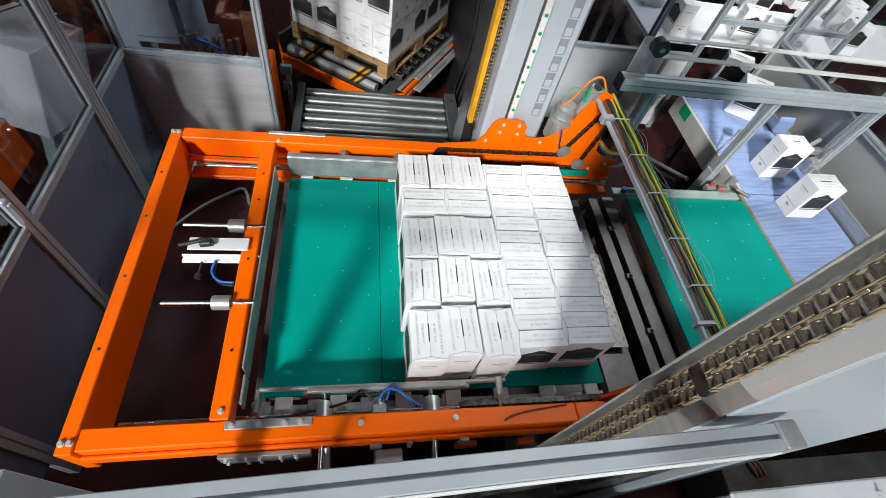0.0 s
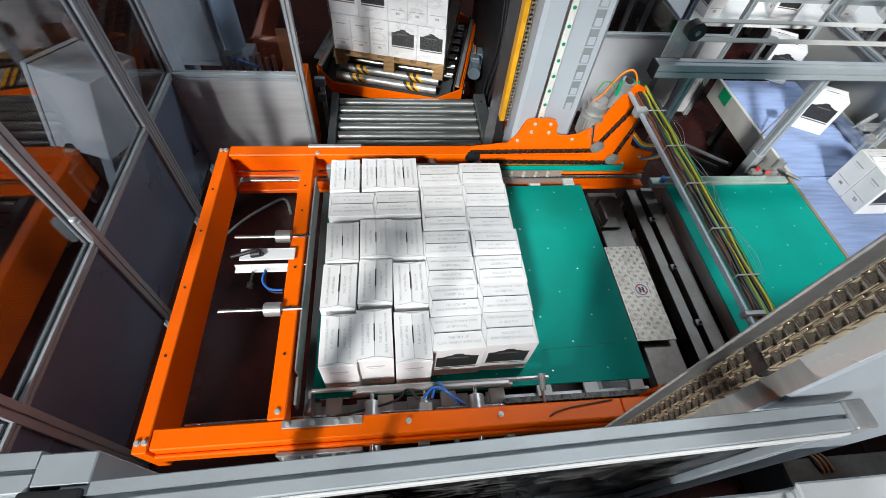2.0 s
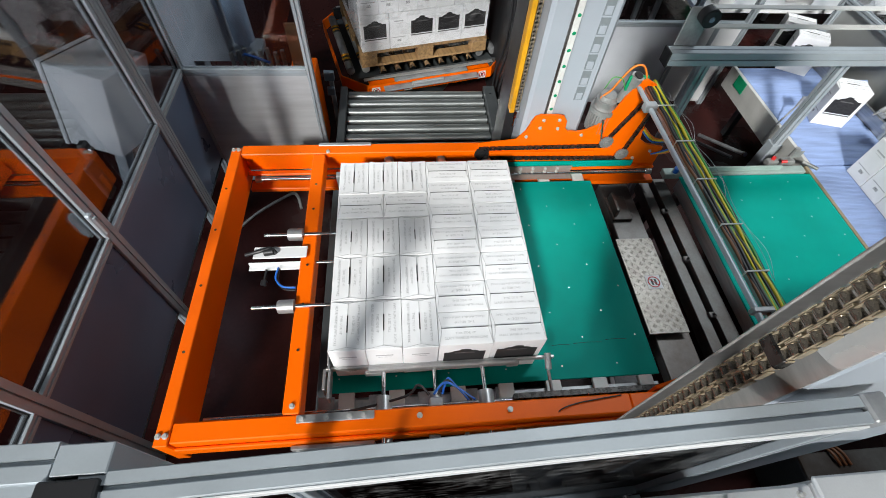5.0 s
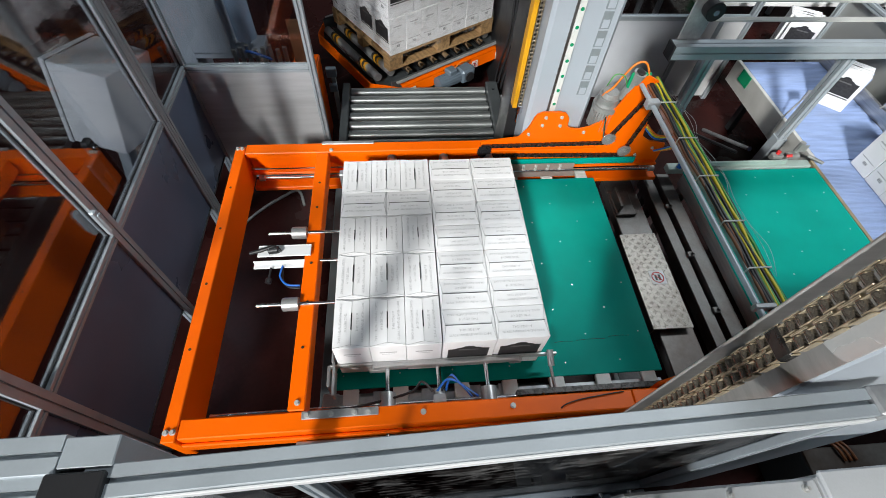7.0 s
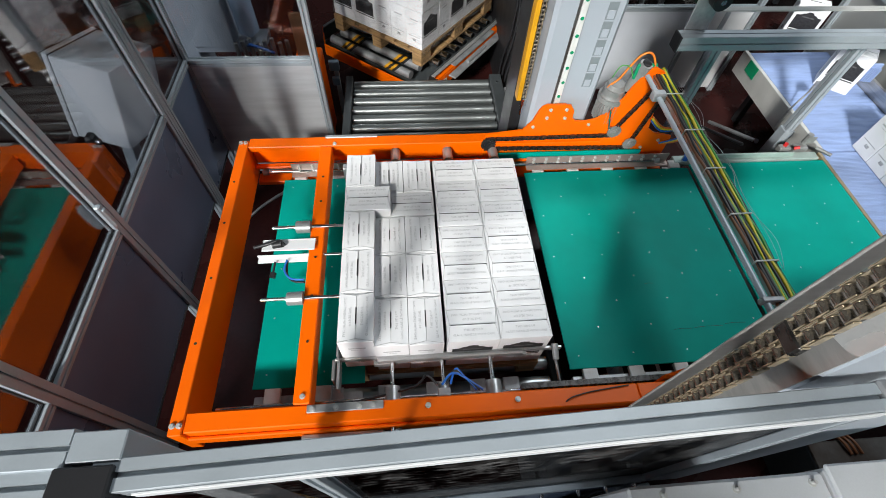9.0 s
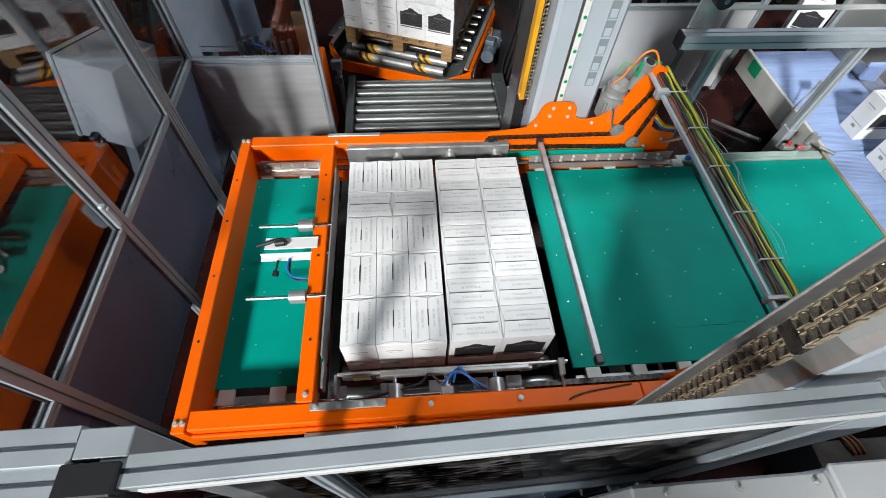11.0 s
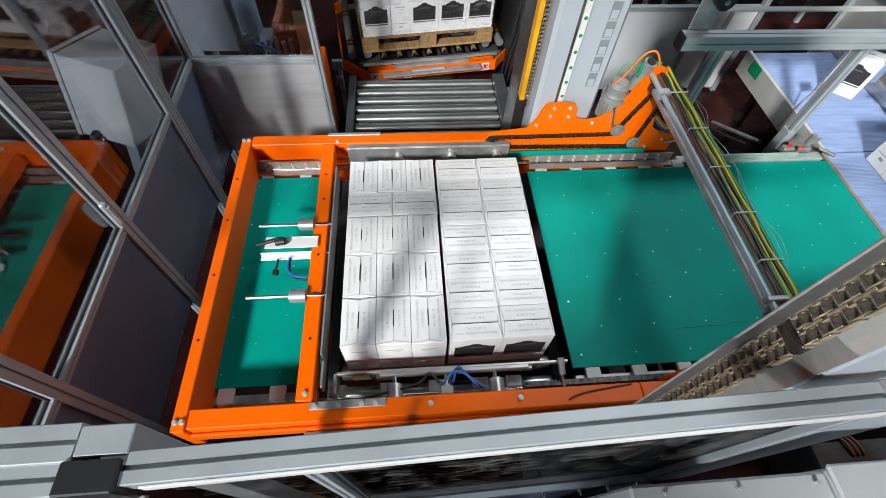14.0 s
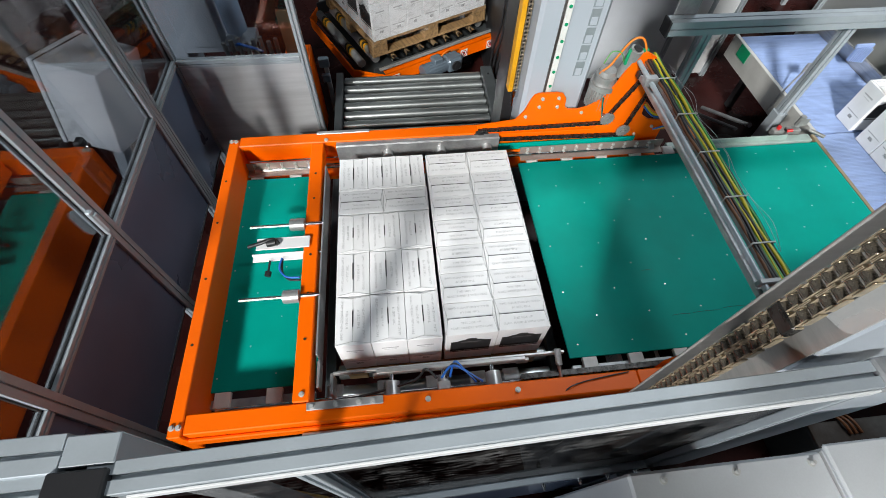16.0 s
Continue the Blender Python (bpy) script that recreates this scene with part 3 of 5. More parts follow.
for x, y in ((-1.163, -0.5), (-1.163, -0.15), (-1.163, 0.2), (-1.163, 0.5), (-0.65, -0.52), (-0.65, -0.28), (-0.65, 0.33), (-0.65, 0.52), (-0.65, -0.05)):
    p = part("hole_plug", hole, BLACK, head)
    p.location = (x, y, 0.2055)
part("splice_plate", blk(N(), -0.625, -0.295, -0.85, -0.815, 0.203, 0.213, 0.003), STEEL, head, "bolted stainless splice plate")
part("splice_plate", blk(N(), -0.66, -0.30, -0.935, -0.916, 0.0, 0.11, 0.003), STEEL, head, "bolted stainless splice plate")
part("splice_plate", blk(N(), -0.66, -0.33, 0.845, 0.872, 0.203, 0.212, 0.003), STEEL, head, "bolted stainless splice plate")
for x in (-0.63, -0.55, -0.50, -0.42, -0.36):
    for z in (0.03, 0.08):
        p = part("bolt", boltm, ZINC, head)
        p.location = (x, -0.935, z)
part("guide_shaft", cyl(N(), (-1.09, 0.752, 0.015), (1.60, 0.752, 0.015), 0.012, 12), CHROME, head)
part("guide_shaft", cyl(N(), (-1.09, -0.76, 0.015), (1.60, -0.76, 0.015), 0.012, 12), CHROME, head)
for x in (-1.085, 1.57):
    part("shaft_holder", cyl(N(), (x, 0.752, 0.015), (x + 0.033, 0.752, 0.015), 0.022, 12), STEEL, head)
part("green_strip", blk(N(), 0.42, 1.45, 0.772, 0.784, 0.05, 0.10, 0.002), GREEN, head, "green plastic wear strip under the chain")
for x in (-0.22, 0.12, 0.42):
    part("clamp_cylinder", cyl(N(), (x, 0.70, 0.12), (x, 0.80, 0.12), 0.032, 16), STEEL, head)


def chain_line(bm, pts, pitch, r, w):
    """Roller chain along a line in x and z at y = 0."""
    pts = [Vector(p) for p in pts]
    d, acc = 0.0, []
    for a, b in zip(pts, pts[1:]):
        L = (b - a).length
        while d < L:
            acc.append((a + (b - a) * d / L, (b - a).normalized()))
            d += pitch
        d -= L
    for k, (p, v) in enumerate(acc):
        q = Matrix.Translation(p) @ v.to_track_quat("X", "Y").to_matrix().to_4x4()
        cyl(bm, q @ Vector((0, -w / 2, 0)), q @ Vector((0, w / 2, 0)), r, 8)
        off = 0.002 if k % 2 else 0.0
        for s in (-1, 1):
            made = bmesh.ops.create_cube(bm, size=1.0)["verts"]
            m = q @ Matrix.Translation((pitch / 2, s * (w / 2 + off), 0)) @ Matrix.Diagonal((pitch * 1.35, 0.002, r * 1.9, 1))
            bmesh.ops.transform(bm, matrix=m, verts=made)
    return bm


drive = part("drive_chain", chain_line(N(), [(0.37, 0.788, 0.215), (1.18, 0.788, 0.225), (1.34, 0.788, 0.60)], 0.024, 0.009, 0.016), CHAINDARK, head, "black oiled drive chain")
part("drive_chain", chain_line(N(), [(0.37, 0.788, 0.135), (1.34, 0.788, 0.115), (1.42, 0.788, 0.58)], 0.024, 0.009, 0.016), CHAINDARK, head, "black oiled drive chain")


def sprocket(x, y, z, r):
    bm = N()
    for k in range(16):
        a = 2 * math.pi * k / 16
        cyl(bm, (x + r * math.cos(a), y - 0.006, z + r * math.sin(a)), (x + r * math.cos(a), y + 0.006, z + r * math.sin(a)), r * 0.14, 5, r2=r * 0.08)
    cyl(bm, (x, y - 0.005, z), (x, y + 0.005, z), r, 24)
    cyl(bm, (x, y - 0.014, z), (x, y + 0.012, z), r * 0.55, 14)
    cyl(bm, (x, y - 0.02, z), (x, y - 0.012, z), r * 0.3, 6)
    return bm


part("sprocket", sprocket(1.20, 0.782, 0.262, 0.042), MOTORGREY, head)
part("sprocket", sprocket(1.345, 0.782, 0.155, 0.042), MOTORGREY, head)
part("sprocket", sprocket(0.385, 0.788, 0.175, 0.045), BLACK, head)
part("tension_screw", cyl(cyl(N(), (1.16, 0.79, 0.28), (1.12, 0.79, 0.43), 0.006, 8), (1.165, 0.79, 0.29), (1.185, 0.79, 0.27), 0.014, 6), CHROME, head)
# near side chain and cable carrier
part("drive_chain", chain_line(N(), [(0.36, -0.765, 0.09), (1.5, -0.765, 0.09)], 0.030, 0.0135, 0.026), CHAINDARK, head, "black oiled drive chain")
# gear motor behind the arm
bm = cyl(N(), (1.14, 0.88, 0.30), (1.14, 0.88, 0.53), 0.066, 22)
motor = part("gear_motor", bm, MOTORGREY, head, "cast grey gear motor")
fin = mesh_of("fin", blk(N(), 0.064, 0.080, -0.0018, 0.0018, 0.0, 0.13, 0.0008), MOTORGREY)
for k in range(24):
    f_ = part("fin", fin, MOTORGREY, motor)
    f_.location, f_.rotation_euler = (1.14, 0.88, 0.31), (0, 0, k * math.pi / 12)
part("flange", cyl(cyl(N(), (1.14, 0.88, 0.445), (1.14, 0.88, 0.475), 0.084, 24), (1.14, 0.88, 0.475), (1.14, 0.88, 0.56), 0.07, 24, r2=0.05), MOTORGREY, motor)
part("gearbox", cyl(N(), (1.22, 0.86, 0.53), (1.24, 0.83, 0.72), 0.038, 18), MOTORGREY, motor)
part("shaft_end", cyl(N(), (1.24, 0.83, 0.721), (1.242, 0.828, 0.729), 0.026, 16), BLACK, motor)
part("mounting_plate", blk(N(), 1.19, 1.31, 0.82, 0.84, 0.62, 0.72, 0.006), GREENDOT, motor)
hose = smooth_path([(1.10, 0.88, 0.46), (1.09, 0.87, 0.54), (1.13, 0.86, 0.60), (1.16, 0.855, 0.68), (1.20, 0.85, 0.76), (1.25, 0.845, 0.775), (1.285, 0.83, 0.73), (1.30, 0.81, 0.66)])
part("hose", tube(N(), hose, 0.0065), ORANGEWIRE, head, "orange cable loop over the motor")
part("hose", tube(N(), smooth_path([(1.08, 0.85, 0.62), (1.10, 0.84, 0.70), (1.16, 0.84, 0.69), (1.20, 0.84, 0.62)]), 0.003), GREENWIRE, head)
for k, (m_, dz_) in enumerate(((BLUE, 0.0), (YELLOWWIRE, 0.015), (ORANGEWIRE, 0.03))):
    part("hose", tube(N(), smooth_path([(1.42, 0.79, 0.34 + dz_), (1.50, 0.76, 0.28 + dz_), (1.62, 0.74, 0.30), (1.66, 0.76, 0.22 - dz_), (1.56, 0.79, 0.14)]), 0.006), m_, head)
# cross tie with the cable bundle
part("cross_tie", cyl(N(), (1.26, 0.80, 0.66), (1.26, -0.80, 0.66), 0.0135, 14), ALU, head, "grey galvanised tube")
part("tube_clamp", blk(N(), 1.225, 1.30, 0.60, 0.65, 0.635, 0.685, 0.006), GALV, head)
part("tube_clamp", blk(N(), 1.235, 1.33, -0.66, -0.635, 0.642, 0.68, 0.005), GALV, head)
part("cable_tray", blk(blk(N(), 1.30, 1.385, -0.80, 0.85, 0.640, 0.644), 1.30, 1.304, -0.80, 0.85, 0.644, 0.66), GALV, head, "thin wire tray")
BROWNWIRE = mat('brown_cable', (0.22, 0.08, 0.03), 0.45, 0, 0.1)
random.seed(4)
for k, (m_, r_) in enumerate(((BROWNWIRE, 0.0075), (BLACK, 0.007), (ORANGEWIRE, 0.004), (BLACK, 0.008), (GREENWIRE, 0.006), (YELLOWWIRE, 0.005), (GREENWIRE, 0.008), (BLACK, 0.006), (GREENWIRE, 0.006), (YELLOWWIRE, 0.0075), (BLACK, 0.006), (GREENWIRE, 0.006), (BLACK, 0.006))):
    pts = [(1.305 + k * 0.0072 + random.uniform(-0.004, 0.004), 0.86 - j * 0.11, 0.655 + random.uniform(0, 0.010) + 0.006 * (k % 2)) for j in range(16)]
    part("cable", tube(N(), smooth_path(pts, 3), r_), m_, head)
tie = N()
blk(tie, 1.298, 1.395, -0.003, 0.003, 0.674, 0.678)
blk(tie, 1.296, 1.30, -0.003, 0.003, 0.638, 0.678)
blk(tie, 1.393, 1.397, -0.003, 0.003, 0.638, 0.678)
tie = mesh_of("cable_tie", tie, WHITEPAD)
for y in (0.62, 0.33, 0.06, -0.22, -0.47):
    p = part("cable_tie", tie, WHITEPAD, head)
    p.location = (0, y, 0)
for s in range(2):
    part("loose_wire", tube(N(), smooth_path([(1.40 + 0.016 * s + 0.016 * ((j * 7 + s * 3) % 3), 0.75 - j * 0.14, 0.655 + 0.012 * ((j + s) % 2)) for j in range(10)], 4), 0.0013, 4), GALV, head)

for x in (-0.10, 0.30):
    p = part("bolt", topbolt, ZINC, head)
    p.location = (x, -0.85, 0.2055)
for x, w in ((-0.06, 0.05), (0.10, 0.02), (0.33, 0.04)):
    part("cable_clip", blk(N(), x, x + w, -0.93, -0.913, 0.05, 0.12, 0.003), STEEL, head)

# clamps: left, near and far
left_clamp = new("side_clamp")
left_clamp.parent = head
tagged(left_clamp, "long grey clamp sheet on two chromed rods")
bm = N()
blk(bm, -0.598, -0.590, -0.60, 0.58, 0.07, 0.205, 0.002)
blk(bm, -0.598, -0.585, -0.74, -0.615, 0.09, 0.165, 0.003)
blk(bm, -0.596, -0.590, -0.62, -0.60, 0.10, 0.15)
part("clamp_sheet", bm, GALV, left_clamp)
for y in (0.15, -0.29):
    part("rod", cyl(N(), (-0.98, y, 0.205), (-0.592, y, 0.205), 0.0095, 12), CHROME, left_clamp)
part("rod", cyl(N(), (-0.80, -0.02, 0.18), (-0.592, -0.02, 0.18), 0.008, 12), CHROME, left_clamp)
for y in (0.15, -0.29):
    part("rod_bush", cyl(cyl(N(), (-0.765, y, 0.205), (-0.69, y, 0.205), 0.034, 22), (-0.769, y, 0.205), (-0.765, y, 0.205), 0.03, 22), STEEL, head)
bm = N()
blk(bm, -0.93, -0.655, -0.01, 0.055, 0.215, 0.222, 0.002)
blk(bm, -0.93, -0.655, 0.055, 0.062, 0.16, 0.222, 0.002)
blk(bm, -0.955, -0.67, -0.055, -0.02, 0.17, 0.178, 0.002)
blk(bm, -0.955, -0.67, -0.028, -0.02, 0.178, 0.20, 0.002)
part("cylinder_bracket", bm, WHITEPAINT, head, "white bracket of the clamp cylinder")
part("lever", tube(cyl(N(), (-0.87, 0.02, 0.23), (-0.82, 0.02, 0.24), 0.02, 10), smooth_path([(-0.97, 0.015, 0.22), (-0.9, 0.02, 0.24), (-0.84, 0.035, 0.245), (-0.81, 0.01, 0.235)]), 0.010), BLACK, head, "black lever on the clamp bracket")
part("fitting", cyl(cyl(N(), (-0.86, -0.06, 0.19), (-0.87, -0.12, 0.17), 0.006, 8), (-0.868, -0.115, 0.17), (-0.872, -0.14, 0.165), 0.016, 10), BLACK, head)
part("hose", tube(N(), smooth_path([(-0.80, -0.05, 0.19), (-0.81, -0.11, 0.18), (-0.77, -0.16, 0.18), (-0.70, -0.175, 0.19)]), 0.0055), BLUE, head, "blue air hose")
part("hose", tube(N(), smooth_path([(-0.80, -0.05, 0.18), (-0.80, -0.12, 0.16), (-0.76, -0.17, 0.17), (-0.70, -0.185, 0.18)]), 0.0055), BLACK, head)

near_clamp = new("side_clamp")
near_clamp.parent = head
tagged(near_clamp, "long bright clamp rail on chromed rods")
bm = N()
blk(bm, -0.53, 0.575, -0.012, 0.0, 0.105, 0.135, 0.002)
blk(bm, -0.33, 0.38, -0.03, -0.012, 0.10, 0.14, 0.003)
blk(bm, -0.35, -0.27, -0.03, -0.012, 0.06, 0.10, 0.003)
blk(bm, 0.34, 0.40, -0.03, -0.012, 0.08, 0.12, 0.003)
part("clamp_rail", bm, STEEL, near_clamp)
for x in (-0.26, 0.215):
    part("rod", cyl(N(), (x, -0.36, 0.115), (x, -0.02, 0.115), 0.0105, 12), CHROME, near_clamp)
part("rod", cyl(N(), (-0.02, -0.20, 0.115), (-0.02, -0.02, 0.115), 0.008, 12), CHROME, near_clamp)
part("end_stop", cyl(cyl(N(), (0.535, 0.0, 0.16), (0.535, -0.07, 0.13), 0.016, 12), (0.535, -0.07, 0.12), (0.545, -0.16, 0.08), 0.008, 8), STEEL, near_clamp)
part("end_bracket", blk(N(), -0.545, -0.53, -0.10, 0.0, 0.02, 0.12, 0.003), GALV, near_clamp)
for x in (-0.26, 0.215):
    part("rod_bush", cyl(N(), (x, -0.805, 0.115), (x, -0.735, 0.115), 0.037, 22), STEEL, head)
part("clamp_cylinder", blk(cyl(N(), (-0.02, -0.80, 0.115), (-0.02, -0.73, 0.115), 0.025, 16), -0.05, 0.01, -0.80, -0.76, 0.08, 0.15, 0.004), STEEL, head)
for k in range(3):
    part("hose", tube(N(), smooth_path([(-0.03 + 0.02 * k, -0.745, 0.14), (0.02 + 0.01 * k, -0.70 + 0.01 * k, 0.16), (0.08, -0.72, 0.15), (0.13 + 0.015 * k, -0.78, 0.14)]), 0.006), (BLUE, BLACK, BLUE)[k], head, "air hose of the clamp cylinder")
part("hose", tube(N(), smooth_path([(-0.05, -0.745, 0.14), (-0.10, -0.70, 0.15), (-0.16, -0.745, 0.14), (-0.40, -0.79, 0.13), (-0.52, -0.795, 0.13)]), 0.006), BLACK, head, "black air hose along the beam")
part("hose", tube(N(), smooth_path([(0.50, -0.905, 0.10), (0.52, -0.87, 0.205), (0.60, -0.845, 0.207), (0.72, -0.83, 0.207), (0.82, -0.82, 0.206)]), 0.003), BLACK, head)
# slotted carrier plate under the near beam and lower cylinder
bm = N()
blk(bm, -0.56, 0.36, -0.79, -0.77, -0.03, 0.02, 0.002)
for x in (-0.545, -0.30, -0.06, 0.16, 0.33):
    blk(bm, x - 0.04, x + 0.04, -0.77, -0.68, -0.028, -0.018, 0.002)
part("carrier_plate", bm, GALV, head, "slotted light metal carrier plate")
bm = N()
cyl(bm, (-0.60, -1.02, -0.02), (-0.05, -1.02, -0.02), 0.03, 18)
blk(bm, -0.04, 0.08, -1.0, -0.93, -0.06, 0.07, 0.006)
cyl(bm, (-0.24, -1.02, 0.03), (-0.24, -0.91, 0.10), 0.018, 12)
cyl(bm, (0.22, -1.02, 0.03), (0.22, -0.91, 0.10), 0.014, 12)
part("air_cylinder", bm, STEEL, head)
for x0, x1, z0, z1 in ((0.32, 0.42, 0.0, 0.05), (0.62, 0.70, -0.02, 0.03)):
    part("bracket", blk(N(), x0, x1, -0.94, -0.916, z0, z1, 0.003), ORANGE, head)

far_clamp = new("side_clamp")
far_clamp.parent = head
tagged(far_clamp, "pale folded clamp sheet")
bm = N()
blk(bm, -0.54, 0.50, 0.0, 0.008, 0.05, 0.19, 0.002)
blk(bm, -0.54, 0.50, 0.008, 0.045, 0.182, 0.19, 0.002)
part("clamp_sheet", bm, GALV, far_clamp)
for x in (-0.22, 0.42):
    part("rod", cyl(N(), (x, 0.008, 0.12), (x, 0.16, 0.12), 0.0105, 12), CHROME, far_clamp)

# sweep bar that runs on the chains
sweep = new("sweep_bar")
sweep.parent = head
tagged(sweep, "grey steel sweep bar carried by the chains")
part("tube_bar", blk(N(), -0.017, 0.017, -0.68, 0.74, -0.017, 0.017, 0.005), GALV, sweep)
for y in (0.74, -0.72):
    part("end_cap", blk(N(), -0.02, 0.02, y, y + 0.04, -0.02, 0.02, 0.004), BLACK, sweep)


def slide_plate(name, x0, x1):
    bm = N()
    blk(bm, x0, x1, -0.668, 0.69, -0.012, 0.0, 0.002)
    n = max(2, round((x1 - x0) / 0.145))
    for i in range(n):
        for j in range(9):
            x = x0 + 0.06 + i * (x1 - x0 - 0.12) / max(1, n - 1)
            if (i + j) % 2 == 0:
                cyl(bm, (x, -0.60 + j * 0.153, -0.001), (x, -0.60 + j * 0.153, 0.0012), 0.0042, 8, 1)
    ob = part(name, bm, (GREEN, STEEL), head, "teal green plastic sliding plate with small screws")
    k = x0 + 0.10
    while k < x1 - 0.03:
        for y0, y1 in ((0.692, 0.762), (-0.745, -0.67)):
            part("slide_pad", blk(N(), k - 0.038, k + 0.038, y0, y1, -0.020, 0.004, 0.003), WHITEPAD, ob)
        k += 0.243
    part("edge_bar", blk(N(), x0 + 0.01, x1 - 0.01, -0.74, -0.70, -0.05, -0.022, 0.002), GALV, ob)
    return ob


plate_right = slide_plate("sliding_plate", 0.0, 1.155)
plate_left = slide_plate("sliding_plate", -0.545, -0.002)
for x0, y, w in ((0.62, -0.487, 0.10), (0.74, -0.482, 0.16), (0.92, -0.470, 0.12), (0.55, -0.20, 0.05)):
    part("scratch", tube(N(), smooth_path([(x0, y, 0.0004), (x0 + w * 0.5, y + 0.004, 0.0004), (x0 + w, y + 0.001, 0.0004)], 3), 0.0011, 5), BLACK, plate_right, "dark scuff mark")
RAILSTEEL = mat("pinkish_steel", (0.5, 0.4, 0.36), 0.4, 0.5, 0.1)
for plate_, x0, x1 in ((plate_left, -0.50, -0.02), (plate_right, 0.02, 1.02)):
    strip_ = part("rail_strip", blk(blk(N(), x0, x1, 0.705, 0.762, 0.006, 0.011), x0, x1, 0.757, 0.762, 0.011, 0.075), RAILSTEEL, plate_, "bolted steel rail strip")
    for i in range(int((x1 - x0) / 0.085)):
        for z in (0.028, 0.058):
            p = part("bolt", boltm, ZINC, strip_)
            p.location = (x0 + 0.05 + 0.085 * i, 0.757, z)


# ---- cartons ----
CW, CL, CH = 0.163, 0.2475, 0.32


def text_mesh(body, size, m):
    cu = bpy.data.curves.new("lettering", "FONT")
    cu.body, cu.size, cu.align_x, cu.align_y, cu.resolution_u = body, size, "CENTER", "CENTER", 1
    ob = new("lettering", cu)
    me = bpy.data.meshes.new_from_object(ob.evaluated_get(bpy.context.evaluated_depsgraph_get()))
    bpy.data.objects.remove(ob)
    me.materials.clear()
    me.materials.append(m)
    return me


TXT1 = text_mesh("THIS SIDE UP", 0.0165, LETTER)
TXT2 = text_mesh("GLASS, HANDLE WITH CARE", 0.0155, LETTER)


def carton_body(seed, slotted=True):
    random.seed(seed)
    bm = N()
    blk(bm, -CW / 2, CW / 2, -CL / 2, CL / 2, 0, CH - 0.004, 0.0025)
    a = random.uniform(0.0, 0.004)
    for s in (-1, 1):
        x0, x1 = sorted((s * 0.0008, s * (CW / 2 - 0.001)))
        lift = a if s > 0 else 0.002
        v = [bm.verts.new(p) for p in (
            (x0, -CL / 2 + 0.012, CH - 0.003 + (lift if s > 0 else 0.001)), (x1, -CL / 2 + 0.002, CH - 0.003), (x1, CL / 2 - 0.002, CH - 0.003), (x0, CL / 2 - 0.012, CH - 0.003 + lift))]
        if s < 0:
            v = [bm.verts.new(p) for p in ((x1, CL / 2 - 0.012, CH - 0.001 + lift), (x0, CL / 2 - 0.002, CH - 0.003), (x0, -CL / 2 + 0.002, CH - 0.003), (x1, -CL / 2 + 0.012, CH - 0.001 + lift))]
        f = bm.faces.new(v)
        bmesh.ops.extrude_face_region(bm, geom=[f])
        for w in v:
            w.co.z -= 0.0015
    # centre gap
    g0, g1 = random.uniform(-0.06, -0.03), random.uniform(0.03, 0.07)
    if slotted:
        blk(bm, -0.0026, 0.0026, g0, g1, CH - 0.004, CH + 0.0034, 0, 2)
    w_ = 0.0007 if slotted else 0.0012
    blk(bm, -w_, w_, -CL / 2 + 0.014, CL / 2 - 0.014, CH - 0.004, CH + 0.0026, 0, 1 if slotted else 2)
    for s in (-1, 1):
        for q in (-1, 1):
            tube(bm, [(s * (CW / 2 - 0.002), q * (CL / 2 - 0.002), CH - 0.0005), (s * 0.002, q * (CL / 2 - 0.016), CH + 0.0015)], 0.0008, 4, 1)
    return mesh_of("carton", bm, CARD, LETTER, BLACK)


CARTON_BODIES = [carton_body(s, s < 4) for s in range(8)]


def picture_panel():
    """Dark printed picture with a stepped roof line, on a long side."""
    prof = [(-0.098, 0.115), (0.098, 0.115), (0.098, 0.232), (0.066, 0.234), (0.048, 0.246), (0.030, 0.249), (0.022, 0.262), (-0.004, 0.266), (-0.020, 0.262), (-0.030, 0.250), (-0.05, 0.245), (-0.068, 0.232), (-0.098, 0.230)]
    bm = N()
    for s in (1,):
        v = [bm.verts.new((s * (CW / 2 + 0.0006), y * s, z)) for y, z in prof]
        bm.faces.new(v)
        for y0, y1, z0, z1 in ((-0.098, 0.098, 0.098, 0.108),):
            blk(bm, s * CW / 2 - 0.0004, s * CW / 2 + 0.0005, y0, y1, z0, z1, 0, 1)
        blk(bm, s * CW / 2 - 0.0004, s * (CW / 2 + 0.0012), -0.048, 0.048, 0.215, 0.225, 0, 1)
    me = mesh_of("picture_panel", bm, DARKPRINT, MIDPRINT, PRINT)
    return me


def flat_bar(name, x, z0, z1, m):
    """A plain printed bar on the end face."""
    return mesh_of(name, blk(N(), -x, x, -CL / 2 - 0.0006, -CL / 2 + 0.0004, z0, z1), m)


def bar_code():
    bm = N()
    for k in range(11):
        blk(bm, -0.016 + k * 0.0032, -0.016 + k * 0.0032 + (0.002 if k % 3 else 0.0012), -CL / 2 - 0.0006, -CL / 2 + 0.0004, 0.060, 0.082)
    return mesh_of("bar_code", bm, PRINT)


PICTURE, BARCODE = picture_panel(), bar_code()
END_BARS = (("name_bar", flat_bar("name_bar", 0.040, 0.237, 0.247, LETTER)), ("caption_bar", flat_bar("caption_bar", 0.030, 0.2205, 0.2225, LETTER)), ("print_band", flat_bar("print_band", 0.06, 0.098, 0.104, LETTER)))


